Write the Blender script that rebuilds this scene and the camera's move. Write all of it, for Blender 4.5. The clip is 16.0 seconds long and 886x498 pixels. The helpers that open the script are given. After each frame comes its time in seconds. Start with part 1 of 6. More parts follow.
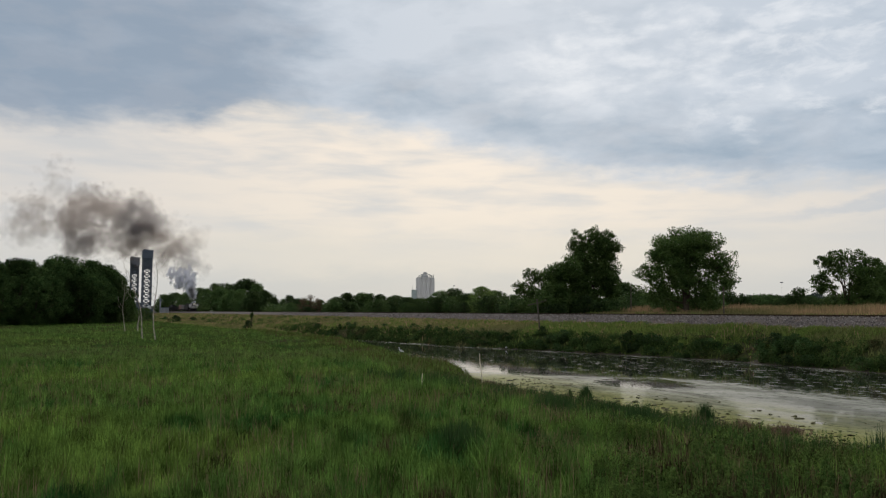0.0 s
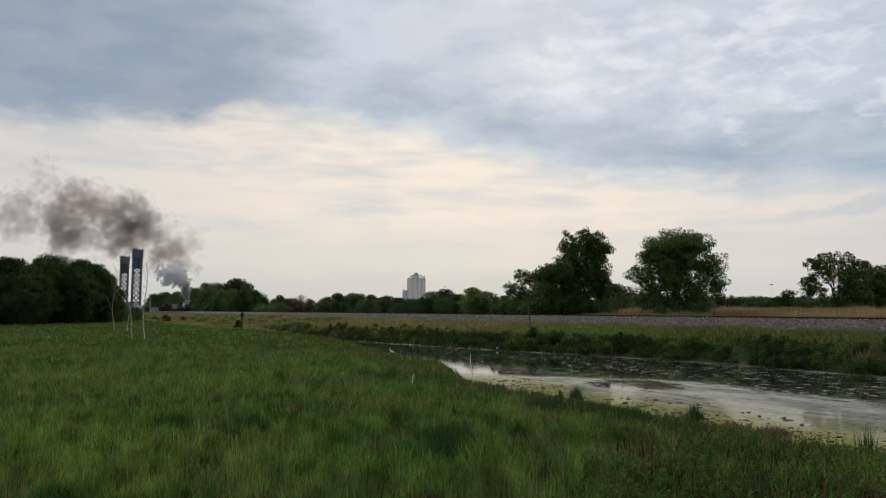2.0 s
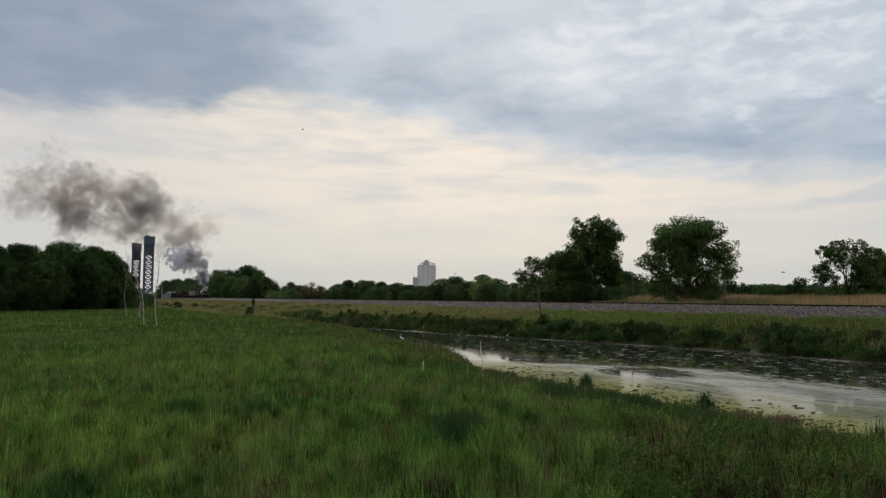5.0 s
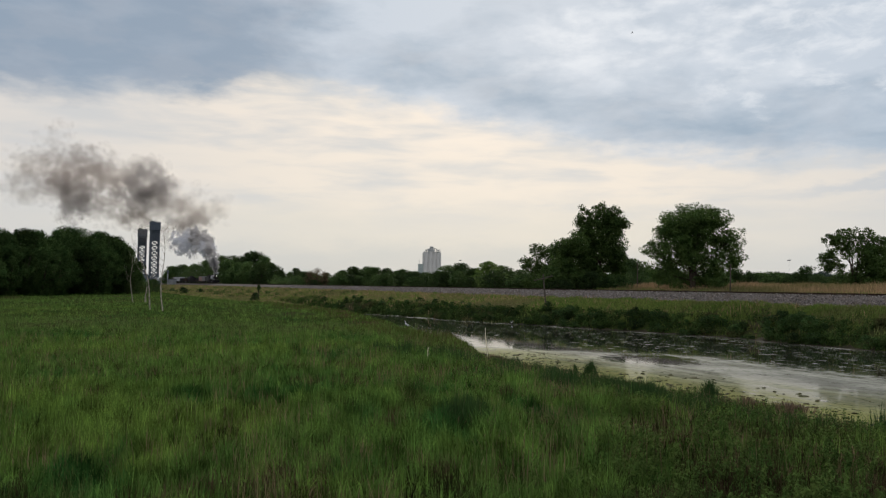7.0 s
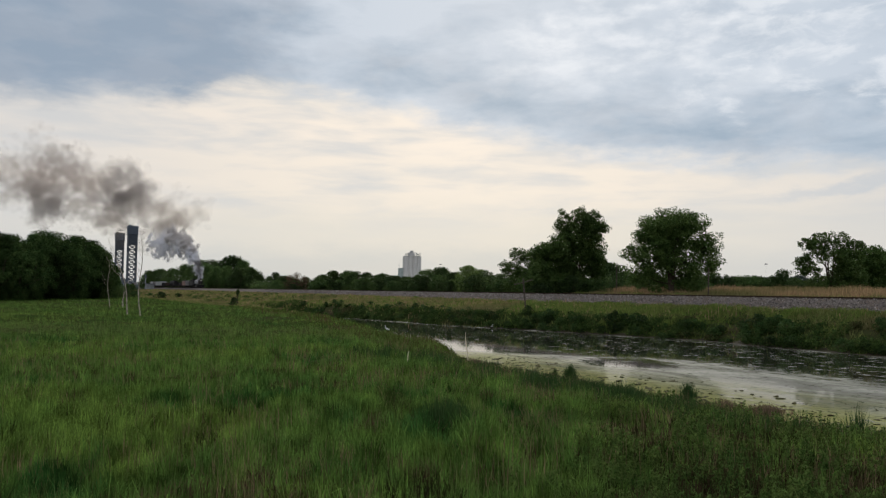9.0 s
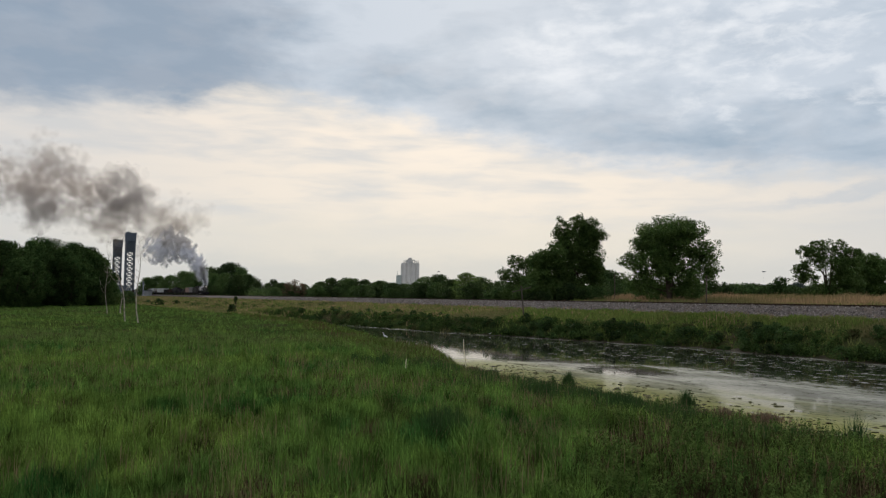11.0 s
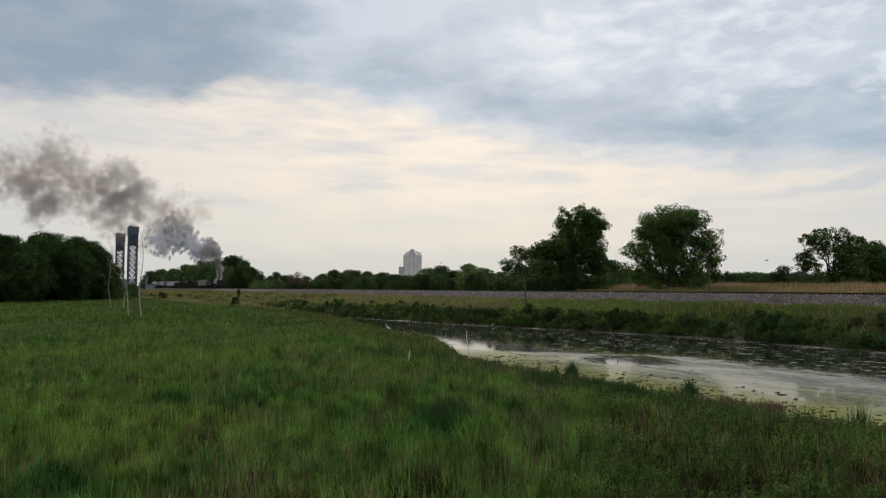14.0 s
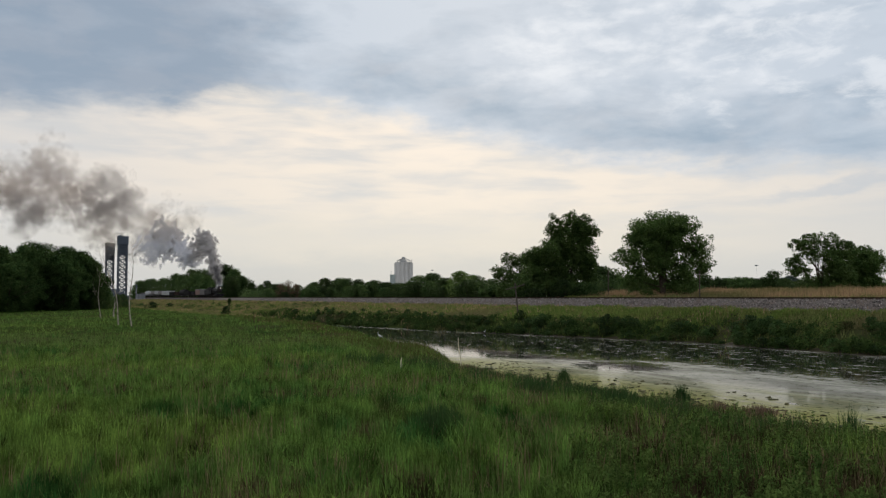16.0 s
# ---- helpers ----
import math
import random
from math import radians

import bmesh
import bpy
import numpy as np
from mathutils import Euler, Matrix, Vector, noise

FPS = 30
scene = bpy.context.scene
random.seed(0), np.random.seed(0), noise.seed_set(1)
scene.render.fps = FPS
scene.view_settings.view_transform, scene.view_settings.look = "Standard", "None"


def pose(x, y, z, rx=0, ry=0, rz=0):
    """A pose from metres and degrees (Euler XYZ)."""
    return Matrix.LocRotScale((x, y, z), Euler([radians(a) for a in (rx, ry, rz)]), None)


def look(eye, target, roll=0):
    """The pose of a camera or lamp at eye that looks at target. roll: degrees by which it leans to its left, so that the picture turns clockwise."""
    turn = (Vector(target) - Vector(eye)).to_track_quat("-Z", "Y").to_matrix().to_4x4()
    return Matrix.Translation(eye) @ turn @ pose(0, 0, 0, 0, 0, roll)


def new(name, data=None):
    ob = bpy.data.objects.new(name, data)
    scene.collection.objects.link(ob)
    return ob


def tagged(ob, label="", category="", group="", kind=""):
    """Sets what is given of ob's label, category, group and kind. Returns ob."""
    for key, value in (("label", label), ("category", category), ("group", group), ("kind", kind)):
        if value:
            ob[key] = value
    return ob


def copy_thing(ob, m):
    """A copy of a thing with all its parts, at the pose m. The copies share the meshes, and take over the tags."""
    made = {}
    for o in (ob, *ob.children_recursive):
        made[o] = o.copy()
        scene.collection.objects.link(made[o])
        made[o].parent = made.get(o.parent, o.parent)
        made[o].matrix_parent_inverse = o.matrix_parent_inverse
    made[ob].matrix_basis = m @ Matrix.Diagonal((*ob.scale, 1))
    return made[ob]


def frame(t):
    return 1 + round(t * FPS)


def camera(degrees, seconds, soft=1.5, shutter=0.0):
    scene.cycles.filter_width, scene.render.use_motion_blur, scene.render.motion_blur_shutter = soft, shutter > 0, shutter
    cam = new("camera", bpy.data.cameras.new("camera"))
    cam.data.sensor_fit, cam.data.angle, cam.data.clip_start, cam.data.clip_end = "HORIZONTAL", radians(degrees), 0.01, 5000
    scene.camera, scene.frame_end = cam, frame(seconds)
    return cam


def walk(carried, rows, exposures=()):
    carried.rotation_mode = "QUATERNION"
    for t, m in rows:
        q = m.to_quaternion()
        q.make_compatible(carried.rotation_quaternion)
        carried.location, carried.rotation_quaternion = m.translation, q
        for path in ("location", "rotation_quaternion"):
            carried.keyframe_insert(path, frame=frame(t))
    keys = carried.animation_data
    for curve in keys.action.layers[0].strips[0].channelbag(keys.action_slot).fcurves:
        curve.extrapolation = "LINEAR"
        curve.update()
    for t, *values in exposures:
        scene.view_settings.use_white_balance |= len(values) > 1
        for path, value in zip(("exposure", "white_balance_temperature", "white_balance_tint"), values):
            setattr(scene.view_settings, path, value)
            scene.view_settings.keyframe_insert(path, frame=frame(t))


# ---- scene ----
cam = camera(56.2, 16.0, soft=1.3)
EYE = (0.0, 0.0, 5.05)
# seconds, yaw, pitch, roll
PATH = [
    (0.0, -0.003, 4.368, -0.284), (0.5, -0.043, 4.561, -0.314), (1.0, -0.239, 4.623, -0.227),
    (1.5, -0.429, 4.577, -0.311), (2.0, -0.628, 4.420, -0.517), (2.5, -0.536, 4.373, -0.463),
    (3.0, -0.348, 4.259, -0.220), (5.5, 0.234, 3.349, -0.777), (6.0, 0.386, 3.110, -1.025),
    (6.5, 0.926, 2.694, -1.014), (7.0, 0.426, 2.603, -0.863), (7.5, -0.499, 2.288, -0.593),
    (8.0, -0.783, 2.399, -0.603), (8.5, -0.843, 2.695, -0.699), (9.0, -0.943, 2.906, -0.770),
    (11.5, -1.096, 3.433, -0.809), (12.0, -0.923, 3.361, -0.589), (12.5, -0.668, 3.123, -0.461),
    (13.0, -0.707, 2.848, -0.149), (13.5, -0.941, 2.696, -0.309), (14.0, -0.888, 2.799, -0.376),
    (14.5, -0.718, 2.888, -0.312), (15.0, -0.745, 2.905, -0.189), (15.5, -0.891, 2.870, -0.282),
    (16.0, -1.483, 3.314, 0.051),
]
walk(cam, [(t, pose(*EYE, 90 + p, r, y)) for t, y, p, r in PATH], [(0.0, -0.06), (3.0, -0.06), (6.0, -0.10), (7.5, 0.0), (16.0, 0.0)])

# ---------------------------------------------------------------- world, sun
SUN_AZ, SUN_EL = 4.0, 22.0  # degrees clockwise from ahead, degrees up
scene.view_settings.exposure = 0.0


class Nodes:
    """Short hand for node trees."""

    def __init__(self, tree):
        self.t = tree
        tree.nodes.clear()

    def n(self, kind):
        return self.t.nodes.new(kind)

    def put(self, socket, value):
        if isinstance(value, bpy.types.NodeSocket):
            self.t.links.new(value, socket)
        elif value is not None:
            socket.default_value = value

    def math(self, op, a, b=None, c=None, clamp=False):
        node = self.n("ShaderNodeMath")
        node.operation, node.use_clamp = op, clamp
        for s, v in zip(node.inputs, (a, b, c)):
            self.put(s, v)
        return node.outputs[0]

    def step(self, x, lo, hi, a=0.0, b=1.0):
        node = self.n("ShaderNodeMapRange")
        node.interpolation_type = "SMOOTHSTEP"
        for s, v in zip(node.inputs, (x, lo, hi, a, b)):
            self.put(s, v)
        return node.outputs[0]

    def mix(self, f, a, b, how="MIX"):
        node = self.n("ShaderNodeMix")
        node.data_type, node.blend_type = "RGBA", how
        self.put(node.inputs["Factor"], f)
        for s, v in ((node.inputs[6], a), (node.inputs[7], b)):
            self.put(s, (*v, 1) if isinstance(v, tuple) and len(v) == 3 else v)
        return node.outputs[2]

    def xyz(self, x, y, z):
        node = self.n("ShaderNodeCombineXYZ")
        for s, v in zip(node.inputs, (x, y, z)):
            self.put(s, v)
        return node.outputs[0]

    def noise(self, vec, scale, detail=4.0, rough=0.55, distort=0.0):
        node = self.n("ShaderNodeTexNoise")
        self.put(node.inputs["Vector"], vec)
        for k, v in (("Scale", scale), ("Detail", detail), ("Roughness", rough), ("Distortion", distort)):
            self.put(node.inputs[k], v)
        return node.outputs[0]

    def curve(self, x, points):
        node = self.n("ShaderNodeFloatCurve")
        c = node.mapping.curves[0]
        c.points[0].location, c.points[1].location = points[0], points[-1]
        for p in points[1:-1]:
            c.points.new(*p)
        node.mapping.update()
        self.put(node.inputs["Value"], x)
        return node.outputs[0]


def make_world():
    world = bpy.data.worlds.new("world")
    scene.world = world
    world.use_nodes = True
    g = Nodes(world.node_tree)
    d = g.n("ShaderNodeTexCoord").outputs["Generated"]
    sep = g.n("ShaderNodeSeparateXYZ")
    g.put(sep.inputs[0], d)
    x, y, z = sep.outputs
    az = g.math("MULTIPLY", g.math("ARCTAN2", x, y), 57.2958)      # degrees, to the right of ahead
    el = g.math("MULTIPLY", g.math("ARCSINE", z), 57.2958)
    p = g.xyz(g.math("MULTIPLY", az, 0.10), g.math("MULTIPLY", el, 0.26), 0.0)
    big = g.noise(p, 1.0, 5, 0.5, 0.2)
    fine = g.noise(p, 2.6, 7, 0.58, 0.15)
    streak = g.noise(g.xyz(g.math("MULTIPLY", az, 0.10), g.math("MULTIPLY", el, 0.55), 3.7), 1.5, 6, 0.5, 0.25)
    wob = g.math("ADD", g.math("MULTIPLY", g.math("SUBTRACT", fine, 0.5), 4.2), g.math("MULTIPLY", g.math("SUBTRACT", big, 0.5), 1.6))
    # lower edge of the grey deck, degrees / 20, over azimuth -40..40
    a01 = g.math("MULTIPLY_ADD", az, 1 / 80, 0.5, clamp=True)
    edge = g.curve(a01, [(0, 0.60), (0.15, 0.58), (0.229, 0.60), (0.3075, 0.645), (0.354, 0.68), (0.411, 0.65), (0.459, 0.61), (0.5, 0.585), (0.5875, 0.50), (0.66, 0.455),
                         (0.69, 0.44), (0.778, 0.415), (0.86, 0.40), (1, 0.45)])
    over = g.math("SUBTRACT", g.math("ADD", el, g.math("MULTIPLY", wob, 0.75)), g.math("MULTIPLY", edge, 20.0))
    deck = g.step(over, -0.9, 1.2)
    # dark bellies of the deck
    right = g.step(az, -13.0, -3.0)
    left = g.math("SUBTRACT", 1.0, g.step(g.math("ADD", az, g.math("MULTIPLY", wob, 1.6)), -16.0, -6.0))
    belly = g.math("MULTIPLY", g.step(g.math("ABSOLUTE", g.math("SUBTRACT", over, 2.4)), 0.2, 3.4, 1.0, 0.0), right)
    dark = g.math("ADD", g.math("MULTIPLY", belly, 0.6), g.math("MULTIPLY", left, 0.92))
    dark = g.math("ADD", dark, g.math("MULTIPLY", g.math("SUBTRACT", g.noise(p, 1.7, 6, 0.55, 0.3), 0.47), 2.0))
    dark = g.math("ADD", dark, g.math("MULTIPLY", g.math("SUBTRACT", g.noise(p, 6.0, 5, 0.6, 0.1), 0.5), 0.22), clamp=True)
    deep = g.mix(g.step(g.noise(p, 2.3, 5, 0.55, 0.2), 0.40, 0.64), (0.315, 0.405, 0.505), (0.39, 0.455, 0.535))
    grey = g.mix(dark, (0.56, 0.622, 0.70), deep)
    grey = g.mix(g.math("MULTIPLY", left, 0.5), grey, (0.245, 0.298, 0.38))
    gaps = g.step(g.noise(g.xyz(g.math("MULTIPLY", az, 0.10), g.math("MULTIPLY", el, 0.22), 8.2), 1.9, 7, 0.55, 0.1), 0.48, 0.74)
    gaps = g.math("MULTIPLY", g.math("MULTIPLY", gaps, 0.8), g.step(el, 11.0, 17.0))
    grey = g.mix(g.math("MULTIPLY", gaps, g.step(az, 0.0, 9.0)), grey, (0.84, 0.865, 0.90))
    wisps = g.step(g.noise(g.xyz(g.math("MULTIPLY", az, 0.13), g.math("MULTIPLY", el, 0.30), 15.3), 2.2, 7, 0.6, 0.3), 0.47, 0.68)
    grey = g.mix(g.math("MULTIPLY", g.math("MULTIPLY", wisps, 0.5), g.math("MULTIPLY", g.step(az, 13.0, 20.0), g.step(el, 9.5, 12.5))), grey, (0.86, 0.88, 0.91))
    # the bright, warm part under the deck
    ramp = g.n("ShaderNodeValToRGB")
    ramp.color_ramp.interpolation = "EASE"
    els = ramp.color_ramp.elements
    els[0].position, els[0].color = 0.0, (0.475, 0.515, 0.525, 1)
    els[1].position, els[1].color = 1.0, (0.83, 0.765, 0.665, 1)
    for pos, col in ((0.10, (0.555, 0.575, 0.57, 1)), (0.24, (0.70, 0.67, 0.61, 1)), (0.45, (0.835, 0.755, 0.66, 1)), (0.7, (0.885, 0.79, 0.685, 1))):
        e = els.new(pos)
        e.color = col
    g.put(ramp.inputs[0], g.math("DIVIDE", g.math("ADD", el, g.math("MULTIPLY", wob, 0.5)), 16.0, clamp=True))
    warm = g.mix(g.math("MULTIPLY", g.math("MULTIPLY", g.step(streak, 0.38, 0.72), 0.85), g.step(el, 2.0, 7.0)), ramp.outputs[0], (0.60, 0.61, 0.615))
    side = g.step(g.math("ABSOLUTE", g.math("SUBTRACT", az, 2.0)), 8.0, 34.0, 0.0, 0.62)
    warm = g.mix(side, warm, (0.605, 0.605, 0.61))
    line = g.math("SUBTRACT", el, g.math("MULTIPLY_ADD", az, 0.13, 3.25))
    line = g.math("ABSOLUTE", g.math("ADD", line, g.math("MULTIPLY", g.math("SUBTRACT", fine, 0.5), 3.0)))
    warm = g.mix(g.math("MULTIPLY", g.step(line, 0.05, 0.7, 0.6, 0.0), g.step(az, 19.0, 26.0)), warm, (0.50, 0.545, 0.60))
    low = g.mix(deck, warm, grey)
    # overhead and behind: even grey cloud
    high = g.mix(g.math("MULTIPLY", fine, 0.8), (0.60, 0.65, 0.72), (1.0, 1.02, 1.05))
    col = g.mix(g.step(el, 18.0, 34.0), low, high)
    back = g.step(g.math("ABSOLUTE", az), 45.0, 90.0)
    col = g.mix(back, col, g.mix(g.math("MULTIPLY", big, 1.0), (0.45, 0.49, 0.55), (0.70, 0.72, 0.75)))
    sky = g.n("ShaderNodeTexSky")
    sky.sky_type, sky.sun_disc = "NISHITA", False
    sky.sun_elevation, sky.sun_rotation = radians(SUN_EL), radians(SUN_AZ)
    bg1, bg2, add, out = g.n("ShaderNodeBackground"), g.n("ShaderNodeBackground"), g.n("ShaderNodeAddShader"), g.n("ShaderNodeOutputWorld")
    g.put(bg1.inputs[0], sky.outputs[0])
    bg1.inputs[1].default_value = 0.004   # the clear sky, thinned by the cloud
    g.put(bg2.inputs[0], col)
    bg2.inputs[1].default_value = 1.0
    g.put(add.inputs[0], bg1.outputs[0])
    g.put(add.inputs[1], bg2.outputs[0])
    g.put(out.inputs[0], add.outputs[0])


make_world()
sun_data = bpy.data.lights.new("sun", "SUN")
sun_data.energy, sun_data.angle, sun_data.color = 0.9, radians(25), (1.0, 0.9, 0.76)
sun = new("sun", sun_data)
sun.matrix_world = look((0, 0, 0), (-math.sin(radians(SUN_AZ)) * math.cos(radians(SUN_EL)),
                                    -math.cos(radians(SUN_AZ)) * math.cos(radians(SUN_EL)), -math.sin(radians(SUN_EL))))

# ---------------------------------------------------------------- materials


def material(name, colours, scale=1.0, rough=0.9, metal=0.0, bump=0.0, bump_scale=None, island=0.0, patch=None, translucent=0.0, obj_random=0.0, emit=None, clear=0.0, clump=None, gloss=0.08, matte=False):
    """A surface of two or three colours mixed by noise at two scales, in metres; island: how far each loose piece differs."""
    m = bpy.data.materials.new(name)
    m.use_nodes = True
    g = Nodes(m.node_tree)
    pos = g.n("ShaderNodeNewGeometry")
    tc = g.n("ShaderNodeTexCoord").outputs["Object"]
    n1 = g.noise(tc, scale, 6, 0.6)
    n2 = g.noise(tc, scale * 0.13, 4, 0.55, 0.4)
    col = g.mix(g.step(n1, 0.32, 0.68), colours[0], colours[1])
    if len(colours) > 2:
        col = g.mix(g.step(n2, 0.48, 0.66), col, colours[2])
    if patch:                       # colour, scale, lo, hi
        for c, s, lo, hi in patch:
            col = g.mix(g.step(g.noise(pos.outputs["Position"], s, 5, 0.6, 0.5), lo, hi), col, c)
    if clump:                       # scale, least, most: tufts paler or deeper than their neighbours, shade between them included
        v = g.step(g.noise(pos.outputs["Position"], clump[0], 3, 0.6), 0.3, 0.7, clump[1], clump[2])
        col = g.mix(1.0, col, g.xyz(v, v, v), "MULTIPLY")
    if island:
        v = g.math("MULTIPLY_ADD", pos.outputs["Random Per Island"], 2 * island, 1 - island)
        col = g.mix(1.0, col, g.xyz(v, v, v), "MULTIPLY")
    if obj_random:
        v = g.math("MULTIPLY_ADD", g.n("ShaderNodeObjectInfo").outputs["Random"], 2 * obj_random, 1 - obj_random)
        col = g.mix(1.0, col, g.xyz(v, v, v), "MULTIPLY")
    if matte:                       # no sheen at grazing angles
        b = g.n("ShaderNodeBsdfDiffuse")
        g.put(b.inputs[0], col)
        return finish(m, g, b.outputs[0], col, translucent, clear)
    b = g.n("ShaderNodeBsdfPrincipled")
    g.put(b.inputs["Base Color"], col)
    b.inputs["Metallic"].default_value = metal
    g.put(b.inputs["Roughness"], g.math("MULTIPLY_ADD", n1, 0.25, rough - 0.12, clamp=True))
    b.inputs["Specular IOR Level"].default_value = gloss
    if emit:
        b.inputs["Emission Color"].default_value = (*emit[:3], 1)
        b.inputs["Emission Strength"].default_value = emit[3]
    if bump:
        bp = g.n("ShaderNodeBump")
        bp.inputs["Strength"].default_value = 0.8
        bp.inputs["Distance"].default_value = bump
        g.put(bp.inputs["Height"], g.noise(tc, bump_scale or scale * 3, 5, 0.65))
        g.put(b.inputs["Normal"], bp.outputs[0])
    return finish(m, g, b.outputs[0], col, translucent, clear)


def finish(m, g, shader, col, translucent, clear):
    """Light through a thin leaf, or straight through, mixed into a surface."""
    if translucent:
        tr, mx = g.n("ShaderNodeBsdfTranslucent"), g.n("ShaderNodeMixShader")
        g.put(tr.inputs[0], col)
        mx.inputs[0].default_value = translucent
        g.put(mx.inputs[1], shader)
        g.put(mx.inputs[2], tr.outputs[0])
        shader = mx.outputs[0]
    if clear:                       # share of the light that goes straight through
        tr, mx = g.n("ShaderNodeBsdfTransparent"), g.n("ShaderNodeMixShader")
        mx.inputs[0].default_value = clear
        g.put(mx.inputs[1], shader)
        g.put(mx.inputs[2], tr.outputs[0])
        shader = mx.outputs[0]
    g.put(g.n("ShaderNodeOutputMaterial").inputs[0], shader)
    return m


def water_material():
    """Still dark water with a drifting skin of duckweed and pollen, thickest by the near shore."""
    m = bpy.data.materials.new("pond_water")
    m.use_nodes = True
    g = Nodes(m.node_tree)
    pos = g.n("ShaderNodeNewGeometry").outputs["Position"]
    sep = g.n("ShaderNodeSeparateXYZ")
    g.put(sep.inputs[0], pos)
    x, y, _ = sep.outputs
    q = g.math("ADD", g.math("MULTIPLY", x, NX), g.math("MULTIPLY", y, NY))
    s = g.math("ADD", g.math("MULTIPLY", x, AX), g.math("MULTIPLY", y, AY))
    along = g.xyz(g.math("MULTIPLY", s, 0.06), g.math("MULTIPLY", q, 0.42), 0.0)
    n = g.noise(along, 1.0, 6, 0.62, 0.6)
    fine = g.noise(g.xyz(g.math("MULTIPLY", s, 0.5), g.math("MULTIPLY", q, 1.6), 5.0), 1.0, 6, 0.65, 0.4)
    speck = g.noise(pos, 0.85, 5, 0.6, 0.3)
    ragged = g.math("ADD", g.math("MULTIPLY", g.math("SUBTRACT", n, 0.5), 10.0), g.math("MULTIPLY", g.math("SUBTRACT", speck, 0.5), 14.0))
    near = g.step(g.math("ADD", q, ragged), 43.2, 47.2, 1.0, 0.0)
    qf = g.math("ADD", q, g.math("MULTIPLY", g.math("MAXIMUM", g.math("SUBTRACT", s, 74.0), 0.0), 0.27))
    qf = g.math("SUBTRACT", qf, g.math("MULTIPLY", g.math("MAXIMUM", g.math("SUBTRACT", s, 108.0), 0.0), 0.12))
    far = g.step(g.math("ADD", qf, g.math("MULTIPLY", g.math("SUBTRACT", n, 0.5), 4.0)), 62.6, 65.4)
    streaks = g.math("MULTIPLY", g.math("MULTIPLY", g.step(fine, 0.54, 0.62), g.step(n, 0.40, 0.58)), g.step(s, 42.0, 75.0, 1.0, 0.25))
    slant = g.math("ADD", s, g.math("SUBTRACT", q, 34.0))
    shut = g.step(g.math("ADD", slant, g.math("MULTIPLY", g.math("SUBTRACT", n, 0.5), 10.0)), 58.0, 63.5, 1.0, 0.0)
    cover = g.math("MAXIMUM", g.math("MULTIPLY", near, shut), g.math("MAXIMUM", g.math("MULTIPLY", streaks, 0.5), g.math("MULTIPLY", g.math("MULTIPLY", far, g.step(fine, 0.42, 0.56)), g.step(g.noise(g.xyz(g.math("MULTIPLY", s, 0.16), 0.0, 2.0), 1.0, 3), 0.42, 0.60, 0.15, 1.0))), clamp=True)
    holes = g.step(fine, 0.30, 0.42)
    cover = g.math("MULTIPLY", cover, holes)
    # an open place in the skin
    ds, dq = g.math("SUBTRACT", s, 48.4), g.math("SUBTRACT", q, 39.8)
    u = g.math("DIVIDE", g.math("ADD", g.math("MULTIPLY", ds, 0.86), g.math("MULTIPLY", dq, 0.51)), 4.6)
    v = g.math("DIVIDE", g.math("SUBTRACT", g.math("MULTIPLY", dq, 0.86), g.math("MULTIPLY", ds, 0.51)), 3.5)
    away = g.math("ADD", g.math("ADD", g.math("MULTIPLY", u, u), g.math("MULTIPLY", v, v)), g.math("MULTIPLY", g.math("SUBTRACT", fine, 0.5), 3.2))
    cover = g.math("MULTIPLY", cover, g.step(away, 0.5, 1.3))
    flecks = g.math("MULTIPLY", g.step(speck, 0.57, 0.62), g.step(n, 0.36, 0.54))
    cover = g.math("MAXIMUM", cover, g.math("MULTIPLY", flecks, g.step(s, 60.0, 110.0, 0.75, 0.1)))
    rim = g.step(g.math("ADD", q, g.math("MULTIPLY", g.math("SUBTRACT", n, 0.5), 9.0)), 29.0, 40.0, 1.0, 0.0)
    # yellow-green at the rim; farther out paled to paint in reflected sky
    col = g.mix(rim, (0.32, 0.315, 0.265), (0.255, 0.255, 0.085))
    col = g.mix(g.step(g.noise(pos, 2.2, 5, 0.6), 0.5, 0.7), col, (0.105, 0.12, 0.058))
    dull, both = g.n("ShaderNodeBsdfDiffuse"), g.n("ShaderNodeMixShader")
    g.put(dull.inputs[0], col)
    skin = g.n("ShaderNodeBsdfPrincipled")
    g.put(skin.inputs["Base Color"], col)
    g.put(skin.inputs["Roughness"], g.math("MULTIPLY_ADD", fine, 0.3, 0.45))
    skin.inputs["Specular IOR Level"].default_value = 0.35
    wet = g.n("ShaderNodeBsdfPrincipled")
    wet.inputs["Base Color"].default_value = (0.012, 0.013, 0.009, 1)
    wet.inputs["Roughness"].default_value = 0.035
    wet.inputs["IOR"].default_value = 1.333
    bp = g.n("ShaderNodeBump")
    bp.inputs["Strength"].default_value, bp.inputs["Distance"].default_value = 0.35, 0.006
    g.put(bp.inputs["Height"], g.noise(g.xyz(g.math("MULTIPLY", s, 1.1), g.math("MULTIPLY", q, 2.6), 1.0), 1.0, 4, 0.5))
    g.put(wet.inputs["Normal"], bp.outputs[0])
    mx = g.n("ShaderNodeMixShader")
    thick = g.step(g.noise(g.xyz(g.math("MULTIPLY", s, 0.11), g.math("MULTIPLY", q, 0.3), 9.0), 1.0, 6, 0.6, 0.9), 0.36, 0.62, 0.5, 0.95)
    thick = g.math("MAXIMUM", thick, g.step(q, 29.0, 36.0, 0.95, 0.0))
    g.put(mx.inputs[0], g.math("MULTIPLY", cover, thick))
